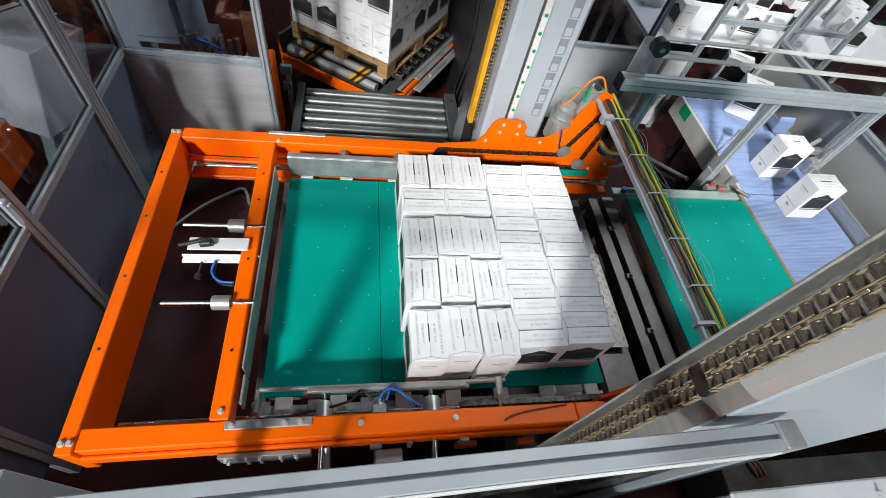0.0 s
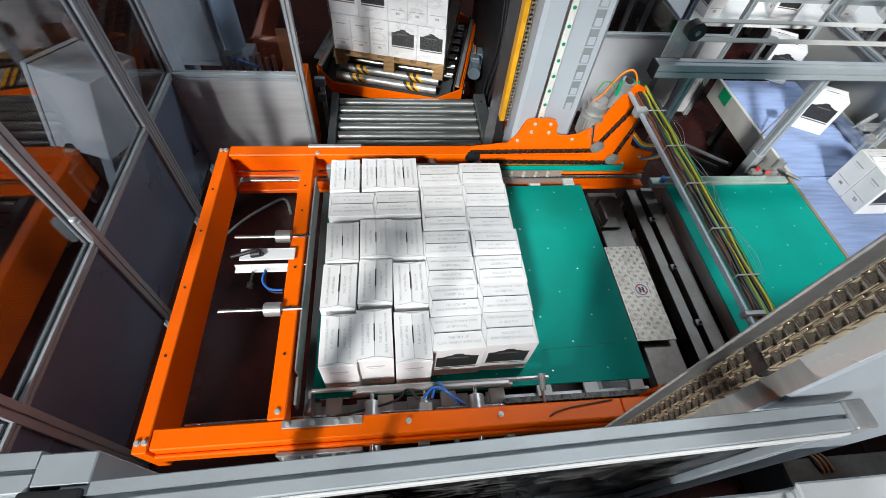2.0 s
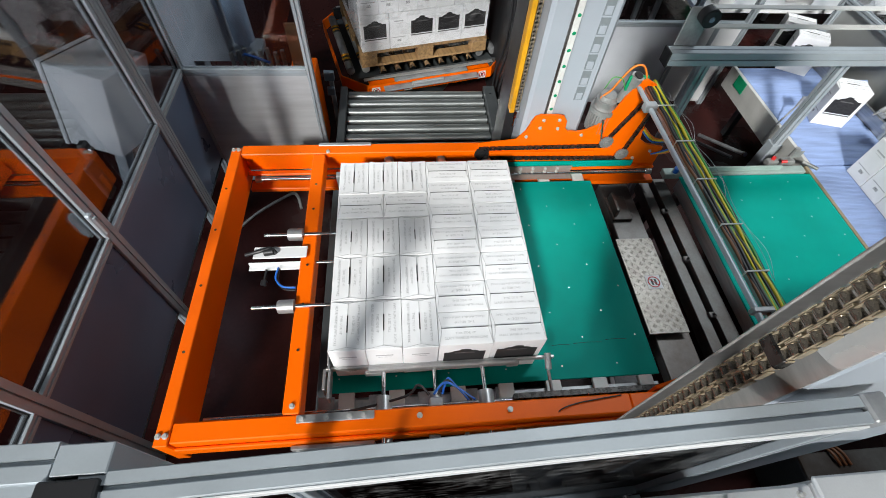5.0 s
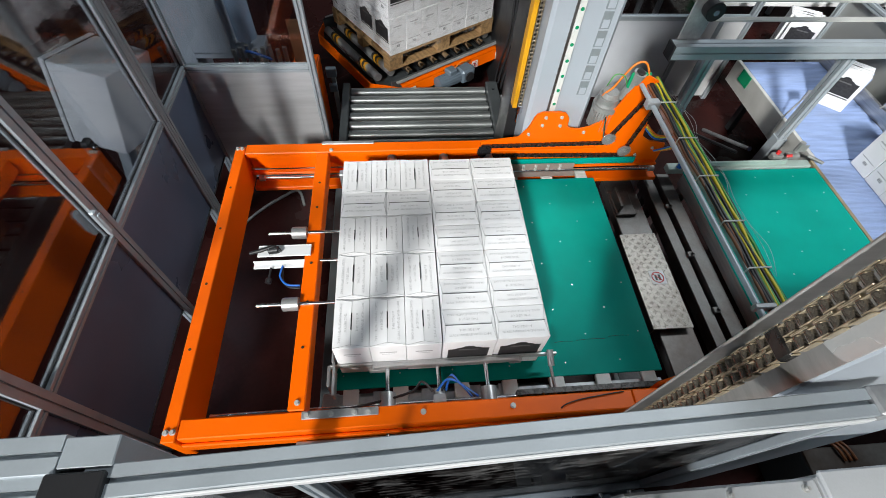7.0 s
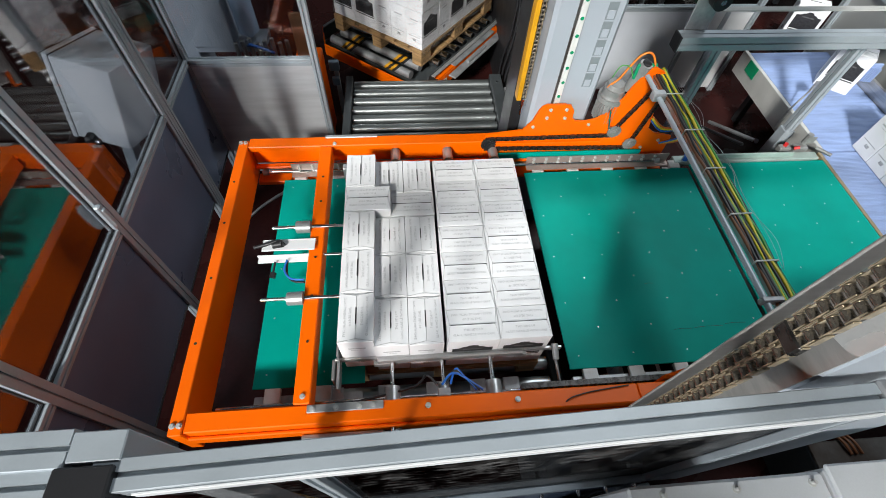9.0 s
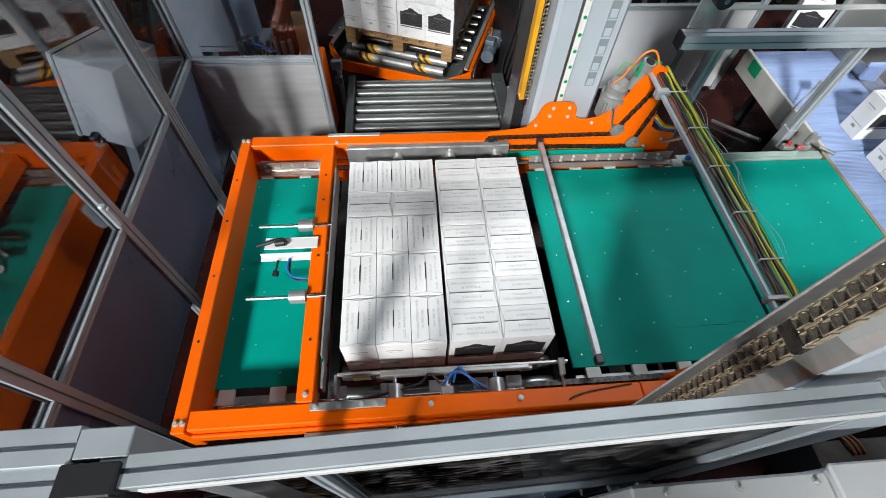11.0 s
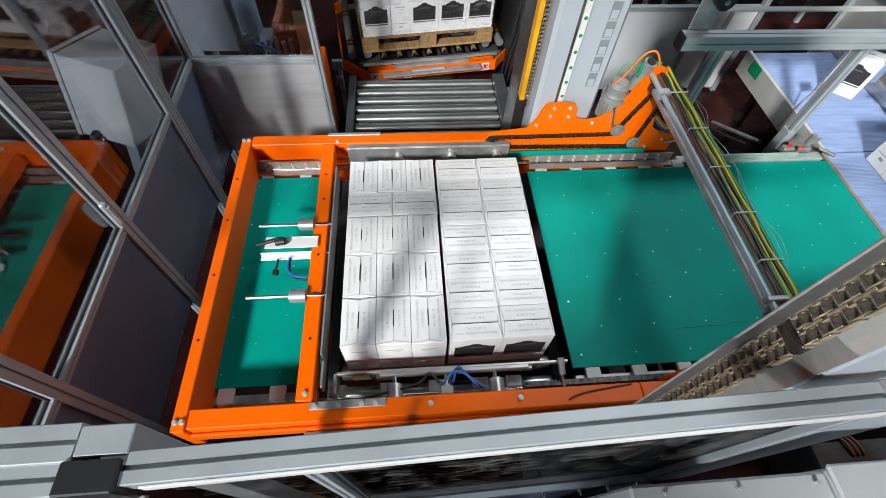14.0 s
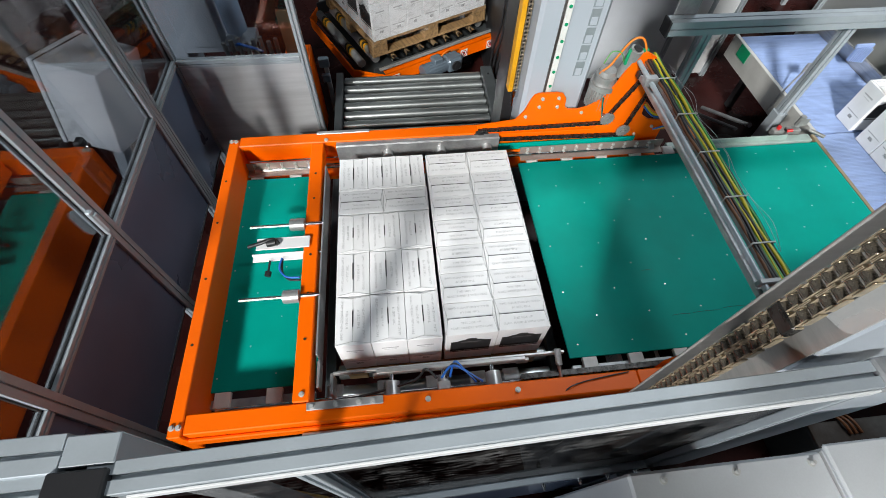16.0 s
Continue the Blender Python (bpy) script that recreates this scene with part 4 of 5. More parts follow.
def carton(seed, parent=None, lettering=True, slotted=True):
    """A carton with its long axis along y, standing on its origin."""
    ob = new("carton", CARTON_BODIES[seed % 4 + (0 if slotted else 4)])
    ob.parent = parent
    if not parent:
        tagged(ob, "white printed bottle carton standing upright, closed top flaps", "carton", "cartons of the layer")
    for s in (0, 180):
        part("picture_print", PICTURE, DARKPRINT, ob, "dark printed picture on the long side").rotation_euler = (0, 0, radians(s))
        for nm_, me_ in END_BARS:
            part(nm_, me_, LETTER, ob).rotation_euler = (0, 0, radians(s))
        part("bar_code", BARCODE, PRINT, ob).rotation_euler = (0, 0, radians(s))
    if lettering:
        for s in (-1, 1):
            for me, off in ((TXT1, 0.028), (TXT2, 0.052)):
                t_ = part("lettering", me, LETTER, ob)
                t_.location = (s * off, 0.0, CH + 0.0012 + (0.0022 if s else 0))
                t_.rotation_euler = (0, 0, radians(90 * s))
    return ob


# places of the layer: x, y, turn, and in which columns they lie
LAYER = []
for c in range(3):
    x = -0.4125 + c * 0.165
    LAYER.append((x, 0.457, 0, c, 1))
    for r in range(3):
        LAYER.append((x, 0.04 - r * 0.25, 0, c, 0))
LAYER.append((-0.370, 0.247, 90, 0.4, 1))
LAYER.append((-0.121, 0.247, 90, 1.8, 1))
for c in range(2):
    for r in range(7):
        LAYER.append((0.125 + c * 0.25, 0.4975 - r * 0.166, 90, 3 + c, 2))
CARTONS = []
for i, (x, y, turn, col, grp) in enumerate(LAYER):
    ob = carton(i * 7 + 3, slotted=turn == 0)
    CARTONS.append(ob)
    ob.matrix_basis = pose(x, y, 0, 0, 0, turn)


# ---- turntable with wrapped pallet ----
TT = (0.0, 2.95)
table = thing("turntable", "orange pallet turntable with steel rollers and hazard stripes", "turntable", (TT[0], TT[1], 0))
bm = N()
a, w_, c, d_ = 0.80, 0.69, 0.48, 0.60
octo = [(-c, -a), (c, -a), (w_, -d_), (w_, d_), (c, a), (-c, a), (-w_, d_), (-w_, -d_)]
for (x0, y0), (x1, y1) in zip(octo, octo[1:] + octo[:1]):
    d = Vector((x1 - x0, y1 - y0, 0))
    n_ = Vector((-d.y, d.x, 0)).normalized() * 0.012
    q = [bm.verts.new((px + o.x, py + o.y, z)) for z in (RZ - 0.16, RZ - 0.055) for (px, py), o in (((x0, y0), Vector()), ((x1, y1), Vector()), ((x1, y1), n_), ((x0, y0), n_))]
    for f in ((0, 1, 2, 3), (4, 7, 6, 5), (0, 4, 5, 1), (1, 5, 6, 2), (2, 6, 7, 3), (3, 7, 4, 0)):
        bm.faces.new([q[i] for i in f])
part("rim", bm, ORANGE, table)
for s in (-1, 1):
    part("side_plate", blk(N(), s * 0.615 - 0.006, s * 0.615 + 0.006, -0.66, 0.66, RZ - 0.13, RZ - 0.012, 0.002), DARKFRAME, table)
    part("guard_strip", blk(N(), s * 0.64 - 0.018, s * 0.64 + 0.018, -0.62, 0.62, RZ - 0.03, RZ - 0.018, 0.003), STEEL, table, "worn steel guard strip")
    part("rim_shelf", blk(N(), s * 0.655 - 0.03, s * 0.655 + 0.03, -0.58, 0.58, RZ - 0.062, RZ - 0.055), ORANGE, table)
part("deck", blk(N(), -0.58, 0.58, -0.70, 0.70, RZ - 0.17, RZ - 0.12), DARKFRAME, table)
part("pedestal", cyl(N(), (0, 0, FZ), (0, 0, RZ - 0.17), 0.42, 32), DARKFRAME, table)
rol = mesh_of("roller", cyl(N(), (-0.575, 0, 0), (0.575, 0, 0), 0.036, 18), CHROME)
bm = cyl(N(), (-0.46, 0, 0), (0.46, 0, 0), 0.036, 18)


def slanted_band(bm, x0, w, r, mi, n=18, slant=0.026):
    loops = [[bm.verts.new((x + slant * math.sin(2 * math.pi * k / n), r * math.cos(2 * math.pi * k / n), r * math.sin(2 * math.pi * k / n))) for k in range(n)] for x in (x0, x0 + w)]
    for k in range(n):
        f = bm.faces.new((loops[0][k], loops[0][(k + 1) % n], loops[1][(k + 1) % n], loops[1][k]))
        f.material_index, f.smooth = mi, True


for x in (-0.25, 0.25):
    for k in range(4):
        slanted_band(bm, x - 0.06 + k * 0.03, 0.03, 0.0368, 1 + k % 2, 18, 0.035)
stripe = mesh_of("striped_roller", bm, GALV, YELLOW, BLACK)
for i in range(11):
    y = -0.70 + i * 0.14
    near_end = i in (0, 1, 9, 10)
    p = part("striped_roller" if i in (0, 10) else "roller", stripe if near_end else rol, CHROME, table)
    p.location = (0, y, RZ - 0.04)
bm = N()
cyl(bm, (-0.765, 0.02, RZ - 0.10), (-0.765, 0.23, RZ - 0.10), 0.058, 20)
cyl(bm, (-0.765, 0.22, RZ - 0.10), (-0.765, 0.26, RZ - 0.10), 0.062, 20)
motor_ = part("drive_motor", bm, MOTORBLUE, table, "blue-grey gear motor")
rib_ = mesh_of("rib", blk(N(), -0.003, 0.003, 0.03, 0.21, -0.004, 0.004, 0.001), MOTORBLUE)
for k in range(16):
    a_ = k * math.pi / 8
    part("rib", rib_, MOTORBLUE, motor_).location = (-0.765 + 0.058 * math.cos(a_), 0, RZ - 0.10 + 0.058 * math.sin(a_))
part("terminal_box", blk(N(), -0.80, -0.71, 0.06, 0.15, RZ - 0.05, RZ - 0.005, 0.008), MOTORBLUE, motor_)
part("gearbox", blk(blk(N(), -0.835, -0.70, -0.13, 0.02, RZ - 0.165, RZ - 0.035, 0.018), -0.80, -0.72, -0.16, -0.13, RZ - 0.14, RZ - 0.06, 0.012), MOTORBLUE, motor_)
part("gear_hub", cyl(cyl(N(), (-0.835, -0.055, RZ - 0.10), (-0.848, -0.055, RZ - 0.10), 0.045, 20), (-0.848, -0.055, RZ - 0.10), (-0.853, -0.055, RZ - 0.10), 0.018, 12), BLACK, motor_)
part("motor_lead", tube(N(), smooth_path([(-0.75, 0.06, RZ - 0.02), (-0.74, -0.02, RZ + 0.005), (-0.73, -0.10, RZ - 0.02), (-0.70, -0.16, RZ - 0.05)]), 0.006), ORANGEWIRE, motor_)
bm = N()
blk(bm, 0.70, 0.775, -0.46, 0.44, RZ - 0.085, RZ - 0.07, 0.004)
blk(bm, 0.645, 0.70, -0.35, 0.35, RZ - 0.05, RZ - 0.035, 0.004)
cyl(bm, (0.74, -0.2, RZ - 0.058), (0.74, 0.1, RZ - 0.058), 0.016, 10)
part("linkage", bm, GALV, table, "grey linkage plate")
bar_ = N()
blk(bar_, -0.001, 0.001, -0.024, 0.024, -0.0035, 0.0035)
bar_ = mesh_of("sticker_bar", bar_, RED)
ring_ = N()
for k in range(20):
    a0_, a1_ = 2 * math.pi * k / 20, 2 * math.pi * (k + 1) / 20
    q = [ring_.verts.new((0, r_ * math.cos(v_), r_ * math.sin(v_))) for r_, v_ in ((0.024, a0_), (0.031, a0_), (0.031, a1_), (0.024, a1_))]
    ring_.faces.new(q)
ring_ = mesh_of("sticker_ring", ring_, RED)
for s in (-1, 1):
    for y in (0.50, -0.23, -0.53):
        sg = part("warning_sticker", blk(N(), s * 0.7035 - 0.001, s * 0.7035 + 0.001, y - 0.038, y + 0.038, RZ - 0.148, RZ - 0.072), WHITEPAINT, table, "white sticker with a red prohibition ring")
        part("sticker_ring", ring_, RED, sg).location = (s * 0.706, y, RZ - 0.11)
        sl = part("sticker_bar", bar_, RED, sg)
        sl.location, sl.rotation_euler = (s * 0.7055, y, RZ - 0.11), (radians(45), 0, 0)
        part("sticker_figure", blk(N(), s * 0.705 - 0.0005, s * 0.705 + 0.0005, y - 0.012, y + 0.010, RZ - 0.125, RZ - 0.095), BLACK, sg)

load = thing("wrapped_pallet", "wooden pallet of stacked white cartons wrapped in clear film", "pallet load", (TT[0], TT[1], 0), "pallets")
pallet_parts(load, RZ + 0.001)
for lay in range(4):
    flip = 0 if lay % 2 else 180
    for i, (x, y, turn, col, grp) in enumerate(LAYER):
        ob = carton(i + lay, load, False)
        ob.matrix_basis = pose(0, 0, 0, 0, 0, flip) @ pose(x, y, RZ + 0.146 + lay * 0.3215, 0, 0, turn)
wrapf = part("wrapping_film", blk(N(), -0.508, 0.508, -0.593, 0.593, RZ + 0.10, RZ + 0.146 + 4 * 0.3215 + 0.006, 0.004), FILM, load, "clear stretch film")
wrapf.visible_shadow = False


# ---- pit between the frame and the infeed table ----
tread = thing("tread_plate", "worn chequered aluminium tread plate with a warning sticker", "tread plate")
part("sheet", blk(blk(N(), 1.25, 1.495, -0.405, 0.27, -0.104, -0.098, 0.002), 1.25, 1.256, -0.405, 0.27, -0.20, -0.104), TREAD, tread)
ridges = N()
for i in range(8):
    for j in range(22):
        turn_ = radians(48 if (i + j) % 2 else -42)
        u_, v_ = Vector((math.cos(turn_), math.sin(turn_), 0)), Vector((-math.sin(turn_), math.cos(turn_), 0))
        c_ = Vector((1.268 + i * 0.030, -0.387 + j * 0.0305, -0.098))
        for k in range(4):
            o_ = c_ + v_ * ((k - 1.5) * 0.0062)
            lo_ = [ridges.verts.new(o_ + u_ * p + v_ * q) for p, q in ((-0.011, -0.0012), (0.011, -0.0012), (0.011, 0.0012), (-0.011, 0.0012))]
            hi_ = [ridges.verts.new(o_ + u_ * p + v_ * q + Vector((0, 0, 0.0016))) for p, q in ((-0.009, -0.0005), (0.009, -0.0005), (0.009, 0.0005), (-0.009, 0.0005))]
            ridges.faces.new(hi_)
            for e in range(4):
                ridges.faces.new((lo_[e], lo_[(e + 1) % 4], hi_[(e + 1) % 4], hi_[e]))
tagged(part("tread_ridge", ridges, TREAD, tread), kind="stuff")
st = part("sticker", blk(N(), 1.348, 1.442, -0.112, -0.018, -0.0963, -0.0953), WHITEPAINT, tread, "white sticker with a red prohibition ring")
ring = N()
for i in range(24):
    a0, a1 = 2 * math.pi * i / 24, 2 * math.pi * (i + 1) / 24
    tube(ring, [(1.395 + 0.036 * math.cos(a0), -0.065 + 0.036 * math.sin(a0), -0.0955), (1.395 + 0.036 * math.cos(a1), -0.065 + 0.036 * math.sin(a1), -0.0955)], 0.0035, 5)
tube(ring, [(1.371, -0.041, -0.0955), (1.419, -0.089, -0.0955)], 0.003, 5)
part("red_ring", ring, RED, st)
bm = N()
for s in (-1, 1):
    blk(bm, 1.395 + s * 0.011 - 0.007, 1.395 + s * 0.011 + 0.007, -0.086, -0.046, -0.0953, -0.0945, 0.0003)
part("footprint", bm, BLACK, st)

pit = thing("machine_frame", "stained steel machine frame between plate and infeed table", "machine frame")
bm = N()
blk(bm, 1.30, 1.52, -0.95, 0.80, -0.22, -0.145, 0.006)
part("wide_beam", bm, PITSTEEL, pit)
part("support_box", blk(blk(N(), 1.30, 1.44, 0.45, 0.66, -0.145, -0.12, 0.004), 1.31, 1.33, 0.47, 0.64, -0.12, -0.05, 0.003), PITSTEEL, pit)
for x, w, z in ((1.63, 0.035, -0.12), (1.74, 0.045, -0.10)):
    part("rail", blk(blk(N(), x - w, x + w, -0.95, 0.80, z - 0.012, z, 0.002), x - w, x - w + 0.01, -0.95, 0.80, z - 0.09, z - 0.012), PITSTEEL, pit)
for x in (1.41, 1.63, 1.74):
    for y in (-0.85, 0.72):
        part("leg", blk(N(), x - 0.03, x + 0.03, y - 0.03, y + 0.03, FZ, -0.21 if x < 1.5 else -0.13, 0.003), PITSTEEL, pit)
for y in (0.5, 0.1, -0.3):
    part("clip", cyl(blk(N(), 1.66, 1.71, y - 0.02, y + 0.02, -0.125, -0.10, 0.004), (1.69, y, -0.10), (1.69, y, -0.08), 0.01, 6), PITSTEEL, pit)
cb = carton(2)
cb.matrix_basis = pose(1.13, -0.80, -0.22 - 0.11, 0, 90, 90)
tagged(cb, "white printed carton lying on its side in the pit", "carton", "stray cartons")
one("stray_carton_support", blk(N(), 0.72, 1.28, -0.98, -0.70, FZ, -0.42, 0.006), DARKFRAME, "dark steel ledge beside the roller conveyor", "ledge")


floor_cable = one("floor_cable", tube(N(), smooth_path([(-1.50, 0.84, FZ + 0.012), (-1.34, 1.05, FZ + 0.012), (-1.17, 1.20, FZ + 0.012), (-1.04, 1.25, FZ + 0.03), (-0.98, 1.10, FZ + 0.012)]), 0.012), MOTORGREY, "grey cable lying loose on the floor", "cable")

# ---- infeed table, belts and their frame ----
infeed = thing("infeed_table", "teal green plastic infeed table on a steel frame", "infeed table")
bm = N()
blk(bm, 1.825, 2.83, -0.76, 0.725, -0.013, 0.0, 0.002)
for i in range(7):
    for j in range(11):
        x, y = 1.90 + i * 0.143, -0.93 + j * 0.158
        if (i + j) % 2 and y > -0.74:
            cyl(bm, (x, y, -0.001), (x, y, 0.0012), 0.005, 8, 1)
part("table_top", bm, (GREEN, STEEL), infeed)
part("edge_trim", blk(N(), 2.832, 2.856, -0.76, 0.80, -0.03, 0.003, 0.002), mat("tan_trim", (0.35, 0.27, 0.16), 0.5, 0, 0.15), infeed, "tan edge strip")
bm = N()
blk(bm, 1.72, 2.80, 0.735, 0.80, -0.035, 0.012, 0.004)
PALEGREEN = mat("pale_green_rail", (0.40, 0.50, 0.46), 0.4, 0.2, 0.08)
part("back_rail", bm, PALEGREEN, infeed, "pale plastic back rail")
part("back_stop", blk(N(), 1.78, 2.60, 0.755, 0.77, 0.012, 0.05, 0.003), PALEGREEN, infeed)
for x in (1.86, 2.78):
    part("side_beam", blk(N(), x - 0.03, x + 0.03, -0.75, 0.72, -0.12, -0.015, 0.004), STEEL, infeed)
    for y in (-0.68, 0.66):
        part("leg", blk(N(), x - 0.03, x + 0.03, y - 0.03, y + 0.03, FZ, -0.12, 0.003), STEEL, infeed)
bm = N()
blk(bm, 2.64, 2.74, 0.81, 0.86, -0.02, 0.04, 0.006)
blk(bm, 2.52, 2.60, 0.80, 0.85, 0.0, 0.05, 0.006)
cyl(bm, (2.70, 0.84, 0.06), (2.70, 0.84, 0.14), 0.02, 12)
cyl(bm, (2.78, 0.80, 0.05), (2.85, 0.72, 0.05), 0.012, 10)
blk(bm, 2.68, 2.75, 0.82, 0.826, 0.07, 0.13, 0.003)
part("sensor_block", bm, MOTORGREY, infeed, "sensor and stop bracket with red plug")
part("red_plug", cyl(N(), (2.56, 0.83, 0.045), (2.56, 0.83, 0.07), 0.014, 12), RED, infeed)
part("red_plug", cyl(N(), (2.61, 0.80, 0.05), (2.64, 0.79, 0.065), 0.011, 12), RED, infeed)
part("blue_plug", cyl(N(), (1.80, 0.76, 0.012), (1.80, 0.76, 0.05), 0.02, 12), BLUE, infeed)

belt = thing("belt_conveyor", "pale blue ribbed belt conveyor with stainless side sheets", "belt conveyor")


def ribbed(x0, x1, y0, y1, z):
    """A slab with fine ribs across its run."""
    top = []
    y = y0
    while y < y1 - 0.0127:
        top += [(y, z), (y + 0.006, z), (y + 0.0065, z + 0.0018), (y + 0.0122, z + 0.0018)]
        y += 0.0127
    top.append((y1, z))
    bm = N()
    rows = [[bm.verts.new((x, p, q)) for p, q in top] for x in (x0, x1)]
    for i in range(len(top) - 1):
        bm.faces.new((rows[0][i], rows[1][i], rows[1][i + 1], rows[0][i + 1]))
    lo = [[bm.verts.new((x, p, z - 0.03)) for p in (y0, y1)] for x in (x0, x1)]
    bm.faces.new((lo[0][0], lo[0][1], lo[1][1], lo[1][0]))
    bm.faces.new((rows[0][0], lo[0][0], lo[1][0], rows[1][0]))
    bm.faces.new((rows[0][-1], rows[1][-1], lo[1][1], lo[0][1]))
    for k in (0, 1):
        bm.faces.new(rows[k] + lo[k][::-1])
    return bm


part("belt", ribbed(2.862, 3.60, -0.76, 0.80, -0.004), BLUEBELT, belt, "pale blue ribbed modular belt")
part("belt", ribbed(2.90, 3.62, 0.812, 2.02, -0.002), BLUEBELT, belt, "pale blue ribbed modular belt")
bm = N()
blk(bm, 2.862, 2.893, 0.82, 2.06, -0.20, 0.004, 0.003)
part("side_sheet", bm, STAINLESS, belt, "stainless side sheet")
part("side_sheet", blk(N(), 3.625, 3.65, -0.76, 2.06, -0.42, 0.10, 0.003), STEEL, belt, "stainless side sheet")
part("green_sticker", blk(N(), 2.856, 2.861, 1.78, 1.92, -0.10, 0.0), GREENDOT, belt, "green sticker")
for y in (0.95, 1.95):
    for x in (3.15, 3.58):
        part("leg", blk(N(), x - 0.03, x + 0.03, y - 0.03, y + 0.03, FZ, -0.05, 0.003), DARKFRAME, belt)
bm = N()
cyl(bm, (2.84, 1.25, -0.15), (2.84, 1.25, 0.02), 0.012, 10)
cyl(bm, (2.84, 1.25, 0.02), (3.02, 1.36, 0.16), 0.007, 8)
blk(bm, 2.98, 3.08, 1.34, 1.352, 0.12, 0.20, 0.003)
part("sensor_arm", bm, STEEL, belt)
# side guide with small cylinders
bm = N()
for i in range(7):
    blk(bm, 3.50 + i * 0.016, 3.509 + i * 0.016, 1.50 - i * 0.004, 1.53, 0.08, 0.20, 0.002)
blk(bm, 3.48, 3.63, 1.51, 1.53, 0.19, 0.22, 0.003)
part("comb_guide", bm, BLUEBELT, belt, "blue comb guide")
bm = N()
blk(bm, 3.50, 3.72, 1.10, 1.16, 0.18, 0.22, 0.004)
cyl(bm, (3.46, 1.13, 0.22), (3.62, 1.20, 0.26), 0.018, 12)
cyl(bm, (3.40, 1.11, 0.21), (3.46, 1.13, 0.22), 0.008, 8)
cyl(bm, (3.60, 1.05, 0.18), (3.60, 1.05, 0.30), 0.012, 10)
blk(bm, 3.52, 3.60, 1.02, 1.08, 0.12, 0.18, 0.004)
part("stop_cylinder", bm, STEEL, belt, "pneumatic stop cylinder with fittings")
pipe = thing("drain_pipe", "two steel tubes leaning beside the infeed frame", "steel tube")
part("tube_piece", cyl(N(), (2.775, 1.83, FZ + 0.10), (2.765, 1.245, -0.30), 0.016, 12), GALV, pipe)
part("tube_piece", cyl(N(), (2.72, 1.86, FZ + 0.03), (2.70, 1.27, -0.36), 0.014, 12), BLACK, pipe)
part("tube_piece", cyl(N(), (2.765, 1.245, -0.30), (2.765, 1.235, -0.293), 0.021, 12), CHROME, pipe)
one("floor_drain", cyl(cyl(N(), (2.62, 1.70, FZ), (2.62, 1.70, FZ + 0.003), 0.07, 24), (2.62, 1.70, FZ + 0.003), (2.62, 1.70, FZ + 0.006), 0.05, 20), DARKFRAME, "round dark drain cover in the floor", "drain cover")

# layer pusher gantry over the infeed
gantry = thing("belt_gantry", "aluminium belt axis on posts above the infeed table", "belt gantry")
YG = 1.0
bar("axis_beam", (1.47, YG, 0.755), (3.9, YG, 0.755), gantry, 0.08, 0.085)
part("end_cap", blk(N(), 1.455, 1.468, YG - 0.045, YG + 0.045, 0.705, 0.80, 0.004), BLACK, gantry)
part("pulley_bracket", blk(N(), 1.50, 1.64, YG + 0.036, YG + 0.046, 0.80, 1.03, 0.004), GALV, gantry)
part("pulley", cyl(cyl(N(), (1.60, YG - 0.03, 0.995), (1.60, YG + 0.03, 0.995), 0.052, 28), (1.60, YG - 0.034, 0.995), (1.60, YG - 0.03, 0.995), 0.044, 24), BLACK, gantry, "black toothed pulley")
part("pulley_hub", cyl(N(), (1.60, YG - 0.04, 0.995), (1.60, YG - 0.034, 0.995), 0.016, 16), CHROME, gantry)
for z in (1.047, 0.937):
    bm = N()
    blk(bm, 1.60, 3.9, YG - 0.02, YG + 0.02, z, z + 0.006)
    for i in range(150):
        if z < 1:
            blk(bm, 1.66 + i * 0.015, 1.667 + i * 0.015, YG - 0.02, YG + 0.02, z + 0.006, z + 0.009)
    part("toothed_belt", bm, mat("pale_belt", (0.62, 0.62, 0.60), 0.5, 0, 0.06), gantry, "pale toothed belt")
for x in (1.78, 2.74, 3.64):
    bar("post", (x, YG + 0.06, FZ if x < 2 else 0.0), (x, YG + 0.06, 0.71), gantry, 0.06, 0.06)
part("post_foot", blk(N(), 2.70, 2.78, YG + 0.02, YG + 0.10, FZ, 0.0, 0.004), ALU, gantry)
part("post_foot", blk(N(), 3.652, 3.70, YG + 0.02, YG + 0.10, FZ, 0.0, 0.004), ALU, gantry)

# ---- guard walls behind the infeed ----
rear = thing("guard_fence", "pale grey guard wall with aluminium posts", "guard fence", group="guard fences")
part("lower_panel", blk(N(), 1.06, 2.50, 2.44, 2.46, FZ + 0.03, 0.14), REARPANEL, rear)
bar("sash", (1.06, 2.45, 0.165), (2.50, 2.45, 0.165), rear)
bar("post", (2.525, 2.45, FZ), (2.525, 2.45, 1.8), rear, 0.05, 0.05)
bar("post", (3.08, 2.45, FZ), (3.08, 2.45, 1.8), rear, 0.05, 0.05)
part("white_cover", blk(N(), 2.552, 3.053, 2.44, 2.46, FZ + 0.03, 0.14, 0.004), WHITEPAINT, rear)
bar("sash", (2.552, 2.45, 0.165), (3.053, 2.45, 0.165), rear)
bar("panel_rib", (2.80, 2.425, FZ + 0.03), (2.80, 2.425, 0.14), rear, 0.03, 0.03)
pane((1.06, 2.50, 2.447, 2.453, 0.19, 1.7), PANE, rear)
bar("sash", (3.108, 2.45, 0.53), (4.55, 2.45, 0.53), rear)
for x in (3.97, 4.56):
    bar("post", (x, 2.45, FZ), (x, 2.45, 1.8), rear)
east = thing("guard_fence", "grey sheet guard wall beside the belt conveyor", "guard fence", group="guard fences")
